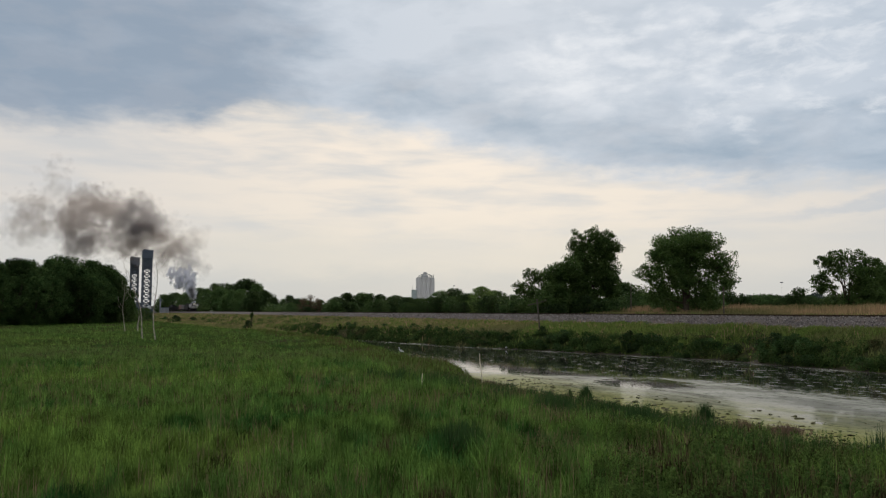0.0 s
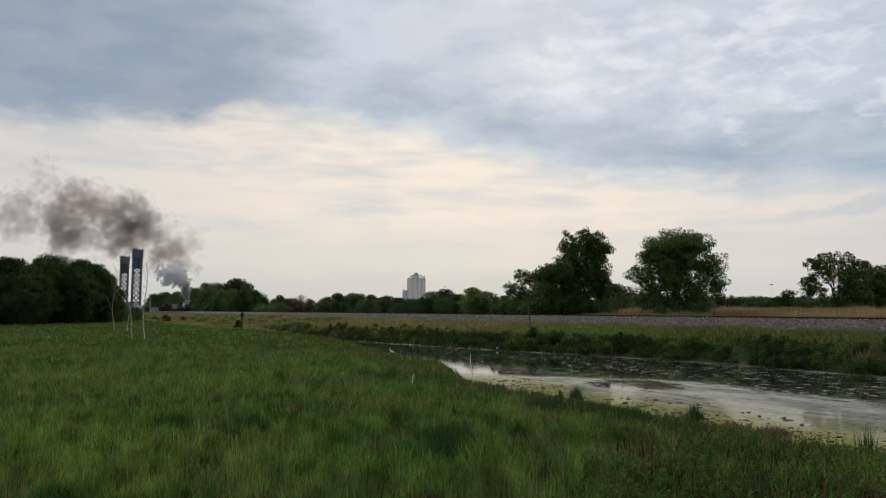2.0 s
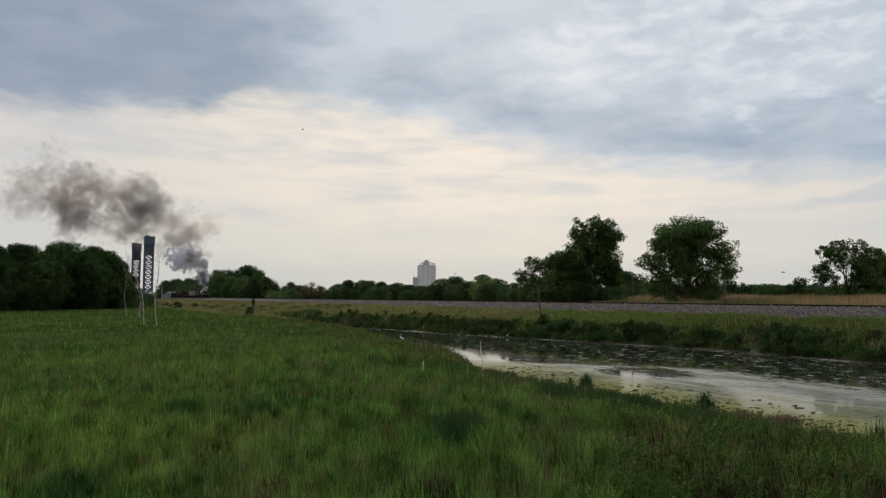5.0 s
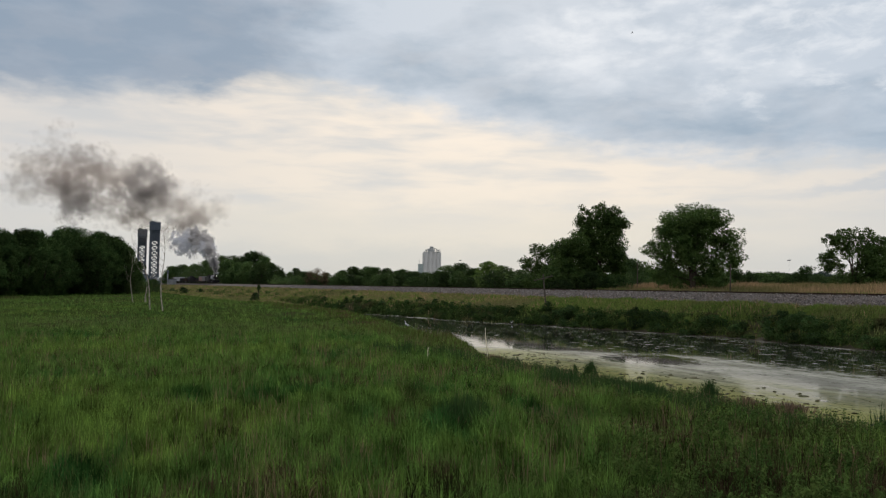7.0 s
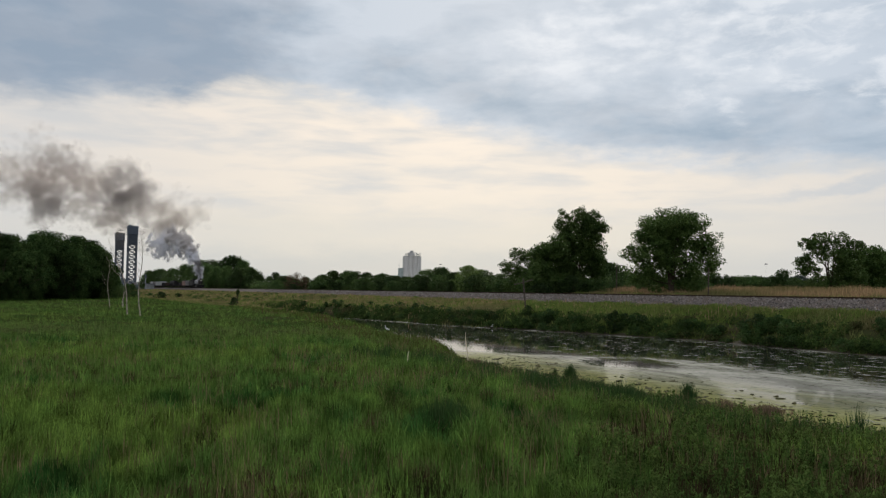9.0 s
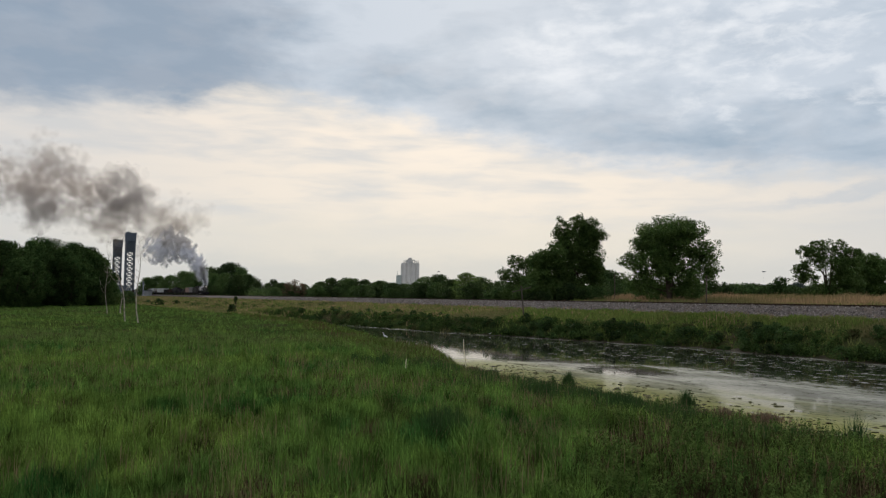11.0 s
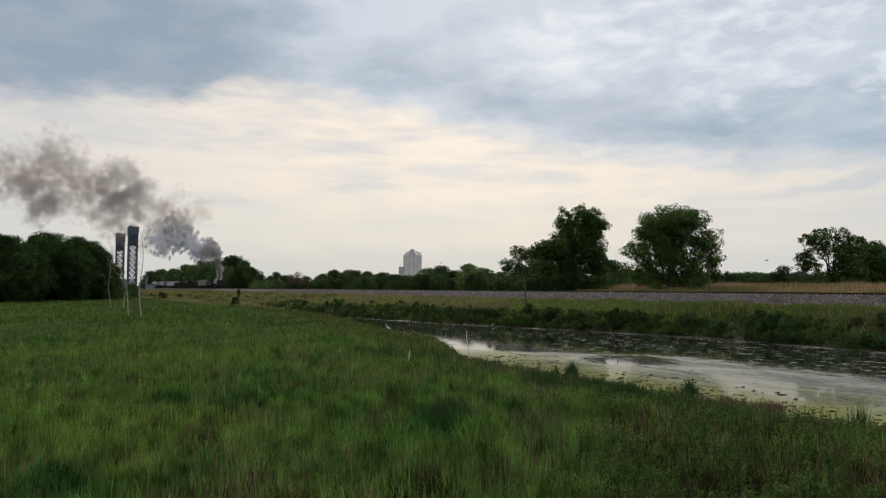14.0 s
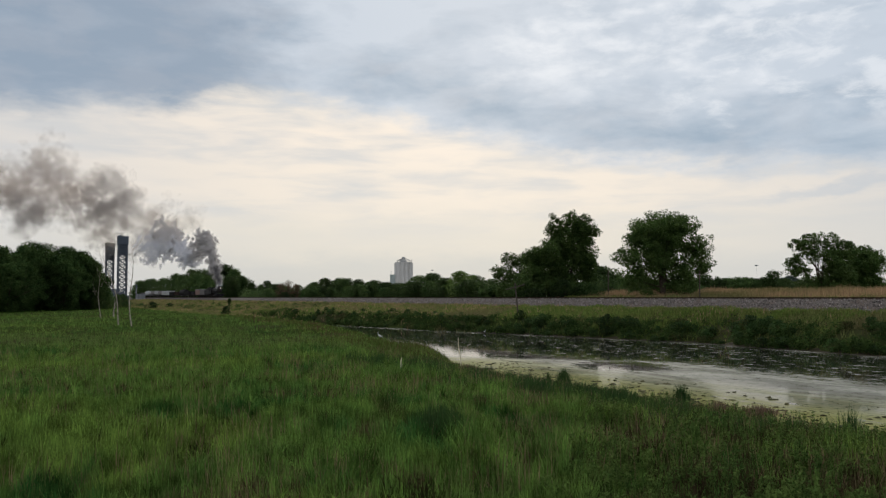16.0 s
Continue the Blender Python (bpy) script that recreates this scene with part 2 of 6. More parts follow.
    g.put(mx.inputs[1], wet.outputs[0])
    g.put(both.inputs[0], g.step(q, 30.0, 42.0, 0.9, 0.3))
    g.put(both.inputs[1], skin.outputs[0])
    g.put(both.inputs[2], dull.outputs[0])
    g.put(mx.inputs[2], both.outputs[0])
    g.put(g.n("ShaderNodeOutputMaterial").inputs[0], mx.outputs[0])
    return m


# ---------------------------------------------------------------- plan
# The railway runs straight, 25.8 degrees to the left of ahead. s: metres along it, q: metres across it, to the right.
AX, AY, NX, NY = -0.4357, 0.9001, 0.9001, 0.4357
TRACK_Q = 76.5
RAIL_TOP = 5.0
NEAR_SHORE = 28.7


def sq(s, q):
    return AX * s + NX * q, AY * s + NY * q


def to_sq(x, y):
    return AX * x + AY * y, NX * x + NY * y


def smooth(v, lo, hi):
    t = np.clip((np.asarray(v, float) - lo) / (hi - lo), 0, 1)
    return t * t * (3 - 2 * t)


def wave(x, y, size, seed=0):
    """A soft random field between -1 and 1."""
    r = np.random.RandomState(seed)
    v = 0
    for k in range(7):
        a, ph, f = r.uniform(0, 6.283), r.uniform(0, 6.283), (6.283 / size) * r.uniform(0.5, 1.9)
        v = v + np.sin((x * np.cos(a) + y * np.sin(a)) * f + ph)
    return v / 3.6


def far_shore(s):
    s = np.asarray(s, float)
    return 65.8 - 0.27 * np.maximum(0, s - 74) + 0.12 * np.maximum(0, s - 108) + 0.5 * np.sin(s * 0.21) + 0.35 * np.sin(s * 0.47 + 1)


def near_shore(s):
    s = np.asarray(s, float)
    return NEAR_SHORE - 0.8 + 0.35 * np.sin(s * 0.17 + 0.5) + 0.35 * np.sin(s * 0.53) + 0.205 * np.maximum(0, s - 48.5) - 0.125 * np.maximum(0, s - 105) + 1.2 * smooth(s, 51, 58) * (1 - smooth(s, 62, 74))


def height(x, y):
    """Ground level over the whole plan."""
    x, y = np.asarray(x, float), np.asarray(y, float)
    s, q = to_sq(x, y)
    bump = 0.10 * wave(x, y, 9, 3) + 0.14 * wave(x, y, 31, 4)
    field = 1.05 + bump + 0.25 * smooth(s, 80, 115) * smooth(q, NEAR_SHORE - 12, NEAR_SHORE + 2)
    ns, fs = near_shore(s), np.maximum(far_shore(s), near_shore(s))
    bank = 3.45 + 0.5 * bump
    far = 4.7 + 0.75 * smooth(q, 84, 97) - 1.2 * smooth(q, 125, 175)
    far = far + (3.9 - far) * smooth(s, 112, 150)
    far = far + 0.8 * bump
    wet = smooth(fs - ns, 0.0, 3.0)
    # with water
    wide = 2.4 + 9.6 * (1 - smooth(s, 43, 57))
    h1 = field * (1 - smooth(q, ns - wide, ns + 0.1)) - 0.9 * smooth(q, ns - 0.5, ns + 2.5)
    h1 = np.where(q > (ns + fs) / 2, -0.9 + 3.1 * smooth(q, fs - 1.5, fs + 5.0) + (bank - 2.2) * smooth(q, fs + 3.5, 72.5), h1)
    # without
    h0 = field + (bank - field) * smooth(q, 34, 70)
    h = h0 + (h1 - h0) * wet
    h = np.where(q > 71.5, h + (3.6 - h) * smooth(q, 71.5, 73.5), h)
    h = np.where(q > 79.5, 3.6 + (far - 3.6) * smooth(q, 79.5, 83), h)
    return h


def tri_mesh(name, verts, faces):
    """A mesh from arrays of corners and triangles or quads."""
    me = bpy.data.meshes.new(name)
    faces = np.asarray(faces, np.int32)
    n, k = faces.shape
    me.vertices.add(len(verts))
    me.vertices.foreach_set("co", np.asarray(verts, np.float32).ravel())
    me.loops.add(n * k)
    me.loops.foreach_set("vertex_index", faces.ravel())
    me.polygons.add(n)
    me.polygons.foreach_set("loop_start", np.arange(0, n * k, k, dtype=np.int32))
    me.update(calc_edges=True)
    return me


def thing(name, at, label, category, group="", turn=0.0, kind=""):
    ob = new(name)
    ob.matrix_basis = pose(*at, 0, 0, turn)
    ob.empty_display_size = 0.3
    return tagged(ob, label, category, group, kind)


def part(name, data, mat, parent=None, label=""):
    """Links a bmesh or a mesh as one mesh object under a thing or a part."""
    if isinstance(data, bmesh.types.BMesh):
        me = bpy.data.meshes.new(name)
        data.to_mesh(me)
        data.free()
        data = me
    if mat and not data.materials:
        data.materials.append(mat)
    ob = new(name, data)
    ob.parent = parent
    return tagged(ob, label)


def add_box(bm, lo, hi, bevel=0.0):
    """A box between two corners, with chamfered edges."""
    c, d = [(a + b) / 2 for a, b in zip(lo, hi)], [b - a for a, b in zip(lo, hi)]
    out = bmesh.ops.create_cube(bm, size=1.0, matrix=Matrix.Translation(c) @ Matrix.Diagonal((*d, 1)))
    if bevel:
        es = list({e for v in out["verts"] for e in v.link_edges})
        bmesh.ops.bevel(bm, geom=es, offset=bevel, segments=1, affect="EDGES")
    return bm


def box(lo, hi, bevel=0.0):
    return add_box(bmesh.new(), lo, hi, bevel)


def add_tube(bm, a, b, r0, r1=None, sides=8):
    """A tapered round bar from a to b."""
    a, b = Vector(a), Vector(b)
    r1 = r0 if r1 is None else r1
    m = Matrix.Translation((a + b) / 2) @ (b - a).to_track_quat("Z", "Y").to_matrix().to_4x4()
    bmesh.ops.create_cone(bm, cap_ends=True, segments=sides, radius1=r0, radius2=r1, depth=(b - a).length, matrix=m)
    return bm


def tube(a, b, r0, r1=None, sides=8):
    return add_tube(bmesh.new(), a, b, r0, r1, sides)


def add_path(bm, points, radii, sides=6):
    for (a, b), (r0, r1) in zip(zip(points, points[1:]), zip(radii, radii[1:])):
        add_tube(bm, a, b, r0, r1, sides)
    return bm


# ---------------------------------------------------------------- surfaces
# soil colour is deepened to include the shade at the foot of the grass
M_GROUND = material("field_soil", [(0.032, 0.046, 0.014), (0.044, 0.058, 0.018), (0.056, 0.048, 0.026)], 0.6, 0.95, matte=True,
                    patch=[((0.085, 0.075, 0.040), 0.05, 0.62, 0.75)])
# the wide clump range also paints the shadows among tall tufts
M_GRASS = material("field_grass", [(0.122, 0.202, 0.041), (0.074, 0.143, 0.032)], 0.9, 0.8, island=0.55, matte=True, clump=(1.3, 0.30, 1.85), translucent=0.25,
                   patch=[((0.140, 0.212, 0.042), 0.13, 0.46, 0.64), ((0.036, 0.100, 0.024), 0.22, 0.52, 0.64), ((0.155, 0.135, 0.060), 0.36, 0.64, 0.74), ((0.13, 0.135, 0.050), 0.045, 0.60, 0.72)])
M_STRAW = material("dry_stems", [(0.26, 0.20, 0.105), (0.17, 0.125, 0.070)], 2.0, 0.85, island=0.4, translucent=0.2)
M_SEED = material("seeding_grass", [(0.165, 0.20, 0.070), (0.11, 0.165, 0.045)], 1.4, 0.9, island=0.45, translucent=0.3, matte=True)
M_SEDGE = material("shore_weeds", [(0.060, 0.094, 0.020), (0.092, 0.104, 0.030), (0.13, 0.092, 0.050)], 1.2, 0.8, island=0.45, matte=True, translucent=0.3)
M_TAN = material("tan_meadow_grass", [(0.43, 0.28, 0.165), (0.33, 0.225, 0.125), (0.15, 0.145, 0.055)], 0.5, 0.9, island=0.35, translucent=0.3)
M_BANK = material("bank_grass", [(0.135, 0.205, 0.045), (0.180, 0.215, 0.060), (0.20, 0.18, 0.085)], 0.5, 0.85, island=0.4, matte=True, translucent=0.3)
M_BUSH = material("bush_leaves", [(0.034, 0.068, 0.021), (0.066, 0.106, 0.031)], 0.9, 0.7, island=0.5, translucent=0.3, obj_random=0.5)
M_THICKET = material("thicket_leaves", [(0.036, 0.070, 0.021), (0.075, 0.115, 0.033)], 0.5, 0.7, island=0.5, matte=True, translucent=0.3, patch=[((0.095, 0.082, 0.040), 0.16, 0.58, 0.70)])
M_LEAF = material("tree_leaves", [(0.060, 0.108, 0.029), (0.100, 0.150, 0.041)], 0.6, 0.6, island=0.4, translucent=0.35, obj_random=0.15)
M_LEAF_WOOD = material("dense_wood_leaves", [(0.024, 0.052, 0.017), (0.062, 0.096, 0.030)], 0.6, 0.6, island=0.5, matte=True, translucent=0.22, obj_random=0.45)
M_LEAF_FAR = material("wood_leaves", [(0.054, 0.098, 0.031), (0.098, 0.145, 0.044)], 0.25, 0.7, island=0.35, translucent=0.3, obj_random=0.45)
M_LEAF_LIGHT = material("light_leaves", [(0.125, 0.200, 0.048), (0.180, 0.250, 0.066)], 0.25, 0.7, island=0.35, translucent=0.35)
# leaf colour with the blue of distance haze painted in
M_LEAF_HAZE = material("hazed_wood_leaves", [(0.075, 0.105, 0.085), (0.095, 0.125, 0.105)], 0.25, 0.7, island=0.2, translucent=0.3)
M_LEAF_RED = material("russet_leaves", [(0.17, 0.105, 0.07), (0.12, 0.10, 0.05)], 0.5, 0.8, island=0.3, translucent=0.25)
M_BARK = material("bark", [(0.050, 0.038, 0.027), (0.085, 0.068, 0.050)], 3.0, 0.95, bump=0.02)
M_DEADWOOD = material("bleached_wood", [(0.46, 0.40, 0.33), (0.16, 0.135, 0.11), (0.36, 0.31, 0.25)], 2.5, 0.9, bump=0.01)
M_STICK = material("pale_stick", [(0.78, 0.70, 0.52), (0.62, 0.54, 0.38)], 4.0, 0.8)
M_OLDWOOD = material("weathered_pole", [(0.13, 0.11, 0.09), (0.075, 0.062, 0.05)], 3.0, 0.95, bump=0.01)
M_BALLAST = material("ballast", [(0.185, 0.160, 0.145), (0.105, 0.090, 0.083), (0.15, 0.118, 0.098)], 7.0, 0.95, bump=0.06, bump_scale=14)
M_STONE = material("ballast_stone", [(0.30, 0.265, 0.245), (0.13, 0.112, 0.105)], 3.0, 0.95, island=0.7)
M_RAIL = material("rusty_rail", [(0.060, 0.035, 0.024), (0.040, 0.028, 0.022)], 3.0, 0.7, metal=0.3)
M_TIE = material("creosoted_sleeper", [(0.045, 0.036, 0.030), (0.075, 0.060, 0.048)], 3.0, 0.95, obj_random=0.3)
M_MUD = material("shore_mud", [(0.048, 0.040, 0.022), (0.032, 0.028, 0.016)], 1.0, 0.7, bump=0.03)
M_SCUM = material("floating_weed", [(0.045, 0.045, 0.018), (0.075, 0.065, 0.030)], 3.0, 0.8, island=0.4)
# steel and cladding are paled and blued to paint in distance haze
M_STEEL = material("hazed_bridge_steel", [(0.095, 0.11, 0.135), (0.12, 0.135, 0.16)], 0.4, 0.8)
M_HOUSE = material("hazed_tower_cladding", [(0.088, 0.105, 0.135), (0.11, 0.125, 0.155)], 0.3, 0.8)
M_CONCRETE = material("silo_concrete", [(0.76, 0.725, 0.70), (0.68, 0.65, 0.63), (0.58, 0.555, 0.54)], 0.10, 0.95)
M_ANNEX = material("pale_green_cladding", [(0.50, 0.55, 0.53), (0.42, 0.47, 0.46)], 0.3, 0.85)
M_HEAD = material("pale_painted_metal", [(0.60, 0.585, 0.57), (0.50, 0.49, 0.48)], 0.4, 0.8)
M_METAL = material("galvanised_metal", [(0.35, 0.36, 0.37), (0.25, 0.26, 0.27)], 0.4, 0.6, metal=0.3)
M_BLACK = material("engine_black", [(0.012, 0.012, 0.013), (0.022, 0.020, 0.020)], 1.0, 0.55)
M_SOOT = material("sooty_iron", [(0.020, 0.018, 0.018), (0.035, 0.030, 0.027)], 1.0, 0.85)
M_LAMP = material("headlight_glass", [(0.9, 0.88, 0.8), (0.9, 0.88, 0.8)], 1.0, 0.3, emit=(1.0, 0.93, 0.8, 1.6))
M_CAR_GREY = material("wagon_grey", [(0.28, 0.265, 0.26), (0.20, 0.185, 0.18), (0.16, 0.11, 0.085)], 0.8, 0.85)
M_CAR_ROSE = material("wagon_faded_red", [(0.30, 0.19, 0.165), (0.36, 0.25, 0.22), (0.22, 0.14, 0.12)], 0.8, 0.85)
M_CAR_DARK = material("wagon_brown", [(0.040, 0.026, 0.022), (0.060, 0.040, 0.032)], 0.8, 0.85)
M_CAR_BLACK = material("wagon_black", [(0.018, 0.017, 0.018), (0.032, 0.030, 0.030)], 0.8, 0.8)
M_CAR_SILVER = material("wagon_silver", [(0.50, 0.50, 0.50), (0.38, 0.38, 0.38)], 0.8, 0.6)
M_SMOKE = material("smoke_dark", [(0.50, 0.445, 0.42), (0.58, 0.53, 0.51)], 0.08, 1.0, translucent=0.5, clear=0.974)
M_SMOKE_DARK = material("smoke_sooty", [(0.20, 0.19, 0.195), (0.28, 0.27, 0.275)], 0.08, 1.0, translucent=0.5, clear=0.97)
M_SMOKE_OLD = material("smoke_brown", [(0.62, 0.52, 0.455), (0.70, 0.61, 0.545)], 0.08, 1.0, translucent=0.5, clear=0.975)
M_SMOKE_BLUE = material("smoke_blue_grey", [(0.78, 0.78, 0.82), (0.86, 0.86, 0.90)], 0.08, 1.0, translucent=0.5, clear=0.965)
M_SMOKE_MID = material("smoke_grey", [(0.66, 0.625, 0.615), (0.74, 0.705, 0.695)], 0.08, 1.0, translucent=0.5, clear=0.972)
M_STEAM = material("steam_white", [(0.80, 0.81, 0.83), (0.72, 0.73, 0.75)], 0.3, 1.0, clear=0.8)
M_FEATHER = material("white_feathers", [(0.80, 0.80, 0.78), (0.70, 0.70, 0.68)], 8.0, 0.8)
M_BEAK = material("yellow_bill", [(0.55, 0.36, 0.06), (0.45, 0.28, 0.05)], 8.0, 0.6)
M_BIRD = material("dark_feathers", [(0.03, 0.03, 0.03), (0.05, 0.045, 0.04)], 8.0, 0.8)
M_WEED = material("weed_leaves", [(0.064, 0.114, 0.030), (0.115, 0.165, 0.044)], 1.5, 0.8, island=0.6, matte=True, translucent=0.3)
M_RUSSET = material("dying_weeds", [(0.034, 0.031, 0.013), (0.025, 0.031, 0.011), (0.056, 0.043, 0.022)], 1.5, 0.9, island=0.5, matte=True, translucent=0.2)
M_DEAD = material("dead_grass", [(0.090, 0.058, 0.034), (0.056, 0.039, 0.024), (0.14, 0.10, 0.058)], 1.2, 0.9, island=0.45, matte=True, translucent=0.2)
M_ROSY = material("withered_reed", [(0.19, 0.13, 0.088), (0.11, 0.078, 0.052)], 3.0, 0.9, island=0.4, translucent=0.2)
M_RUSH = material("rush", [(0.032, 0.070, 0.022), (0.048, 0.088, 0.026)], 2.0, 0.7, island=0.4, translucent=0.25)
M_WATER = water_material()

# ---------------------------------------------------------------- ground, water


def graded(*spans):
    """Coordinates with a step of their own in each span: (from, to, step)."""
    out = [np.arange(a, b, st) for a, b, st in spans]
    return np.concatenate(out + [[spans[-1][1]]])


def make_ground():
    s = graded((-4400, -400, 500), (-400, -60, 20), (-60, 260, 2.0), (260, 800, 12), (800, 4400, 400))
    q = graded((-4400, -300, 500), (-300, -40, 20), (-40, 20, 3.0), (20, 100, 0.8), (100, 240, 8), (240, 4400, 400))
    S, Q = np.meshgrid(s, q, indexing="ij")
    X, Y = sq(S, Q)
    V = np.stack([X, Y, height(X, Y)], -1).reshape(-1, 3)
    i = np.arange(len(s) * len(q)).reshape(len(s), len(q))
    F = np.stack([i[:-1, :-1], i[1:, :-1], i[1:, 1:], i[:-1, 1:]], -1).reshape(-1, 4)[:, ::-1]
    me = tri_mesh("ground", V, F)
    me.polygons.foreach_set("use_smooth", [True] * len(me.polygons))
    tagged(part("ground", me, M_GROUND), "uneven soil under rough grass, falling to a pond", "ground", kind="structure")
    s = np.arange(-260, 330, 10.0)
    lo, hi = near_shore(s) - 3, np.maximum(far_shore(s), near_shore(s)) + 3
    a, b = np.stack(sq(s, lo), 1), np.stack(sq(s, hi), 1)
    V = np.concatenate([np.c_[a, 0 * s], np.c_[b, 0 * s]])
    k, n = np.arange(len(s) - 1), len(s)
    me = tri_mesh("water", V, np.stack([k, k + n, k + n + 1, k + 1], 1))
    tagged(part("water", me, M_WATER), "still dark pond water with a pale skin of duckweed", "water", kind="structure")


make_ground()

# ---------------------------------------------------------------- grass


def blades(name, x, y, z, h, w, mat, label, category, lean=0.35, seed=1, bends=2, parent=None, kind="stuff"):
    """Upright tapering blades, each bent its own way."""
    r = np.random.RandomState(seed)
    n = len(x)
    h = h * r.uniform(0.6, 1.15, n)
    a = r.uniform(0, 2 * np.pi, n)
    face = r.uniform(-0.9, 0.9, n)
    side = np.stack([np.cos(face), np.sin(face), 0 * a], 1) * (w * r.uniform(0.7, 1.3, n))[:, None] / 2
    ln = np.abs(r.normal(0, lean, n)) * h
    base = np.stack([x, y, z - 0.03], 1)
    off = np.stack([np.cos(a) * ln, np.sin(a) * ln, 0 * a], 1)
    up = np.stack([0 * h, 0 * h, h], 1)
    tip = base + off + up * np.sqrt(np.maximum(0.1, 1 - (ln / h) ** 2))[:, None]
    if bends == 2:
        mid = base + off * 0.28 + up * 0.55
        V = np.stack([base - side, base + side, mid + side * 0.8, mid - side * 0.8, tip], 1).reshape(-1, 3)
        k = np.arange(n)[:, None] * 5
        F = np.concatenate([k + [0, 1, 2], k + [0, 2, 3], k + [3, 2, 4]])
    else:
        V = np.stack([base - side, base + side, tip], 1).reshape(-1, 3)
        F = np.arange(n)[:, None] * 3 + [0, 1, 2]
    ob = part(name, tri_mesh(name, V, F), mat, parent)
    return tagged(ob, label, category, kind=kind)


def scatter(n, near, far, power, seed, wide=0.60):
    """Places ahead of the standpoint, thinning out with distance."""
    r = np.random.RandomState(seed)
    u = r.uniform(0, 1, n)
    e = 2 - power
    d = (near ** e + u * (far ** e - near ** e)) ** (1 / e) if abs(e) > 1e-6 else near * (far / near) ** u
    b = r.uniform(-wide, wide, n)
    return b * d, d


def make_grass():
    for n, near, far, h, w, bends, seed in ((250000, 9, 30, 0.60, 0.014, 2, 11), (230000, 26, 62, 0.56, 0.020, 2, 12), (330000, 55, 330, 0.44, 0.028, 1, 13)):
        x, y = scatter(n, near, far, 1.2 if near < 50 else 1.7, seed)
        s, q = to_sq(x, y)
        lim = np.where(s < 118, near_shore(s) - 1.0 + 0.8 * wave(x, y, 4, 9), np.minimum(near_shore(s), 42) - 1 + 2 * wave(x, y, 14, 10))
        keep = q < lim
        # clumps and thin places
        dens = (0.66 + 0.42 * wave(x, y, 1.3, 21) + 0.25 * wave(x, y, 6, 22)) * (0.35 + 0.65 * smooth(y, 12, 22))
        dens = dens * (1 - 0.7 * smooth(x / y, 0.14, 0.36) * (1 - smooth(y, 24, 34)))
        keep &= np.random.RandomState(seed + 5).uniform(0, 1, n) < dens
        x, y = x[keep], y[keep]
        hh = h * (1 + 0.50 * wave(x, y, 1.3, 23) + 0.34 * wave(x, y, 0.6, 25) + 0.36 * wave(x, y, 7, 24)) * (0.66 + 0.34 * smooth(y, 11, 17))
        near_edge = np.clip((near_shore(to_sq(x, y)[0]) - to_sq(x, y)[1]) / 9.0, 0.30 + 0.45 * smooth(to_sq(x, y)[0], 54, 62) - 0.45 * smooth(to_sq(x, y)[0], 66, 80), 1) if near < 50 else 1.0
        blades("meadow_grass", x, y, height(x, y), np.maximum(0.25, hh) * near_edge, w * (1 if near < 50 else (y / 90)), M_GRASS,
               "long green meadow grass in uneven tufts", "grass", 0.48, seed, bends)
    # seeding stems that stand over the rest
    x, y = scatter(52000, 10, 85, 1.3, 36)
    s, q = to_sq(x, y)
    keep = (q < near_shore(s) - 1.5) & (wave(x, y, 5, 44) + 0.8 * wave(x, y, 1.7, 45) > -0.1)
    x, y = x[keep], y[keep]
    blades("seeding_grass", x, y, height(x, y), 0.66 + 0.22 * wave(x, y, 3, 46), 0.007 + 0.00026 * y, M_SEED, "pale seeding grass stems over the green", "grass", 0.28, 37, 1)
    # dry stems among the green
    x, y = scatter(20000, 10, 60, 1.35, 31)
    s, q = to_sq(x, y)
    keep = (q < near_shore(s) - 2) & (wave(x, y, 8, 41) + 0.6 * wave(x, y, 2.5, 42) > 0.10)
    x, y = x[keep], y[keep]
    blades("dry_stems", x, y, height(x, y), 0.76 + 0.15 * wave(x, y, 4, 6), 0.010 + 0.0003 * y, M_STRAW, "thin straw-coloured dead stems standing among grass", "grass", 0.22, 33)
    x, y = scatter(30000, 12, 50, 1.2, 34)
    s, q = to_sq(x, y)
    off = near_shore(s) - q
    keep = (off > 0.6) & (off < 15) & (x > 0.02 * y) & (wave(x, y, 3.5, 43) > -0.2)
    x, y = x[keep], y[keep]
    blades("dry_stems", x, y, height(x, y), 0.62 + 0.15 * wave(x, y, 4, 6), 0.012 + 0.0003 * y, M_STRAW, "withered straw-coloured stems near the shore", "grass", 0.3, 35)
    # tall coarse weeds along the near shore
    r = np.random.RandomState(51)
    s = r.uniform(8, 165, 60000)
    q = near_shore(s) - 0.1 - np.abs(r.normal(0, 3.2, len(s)))
    x, y = sq(s, q)
    keep = (np.abs(x) < 0.62 * y) & (r.uniform(0, 1, len(s)) < 0.55 + 0.5 * wave(x, y, 3, 61)) & (r.uniform(0, 1, len(s)) < np.clip(45 / y, 0.25, 1))
    x, y = x[keep], y[keep]
    s, q = to_sq(x, y)
    hh = (0.55 + 0.25 * wave(x, y, 4, 62)) * (0.22 + 0.78 * np.maximum(smooth(near_shore(s) - q, 0.6, 6.0), smooth(s, 53, 60) * (1 - 0.85 * smooth(s, 64, 78))))
    blades("shore_weeds", x, y, np.maximum(height(x, y), 0), np.maximum(0.12, hh), 0.014 + 0.0004 * y, M_SEDGE, "dark coarse weeds and sedge on the muddy shore", "weeds", 0.35, 52)


make_grass()


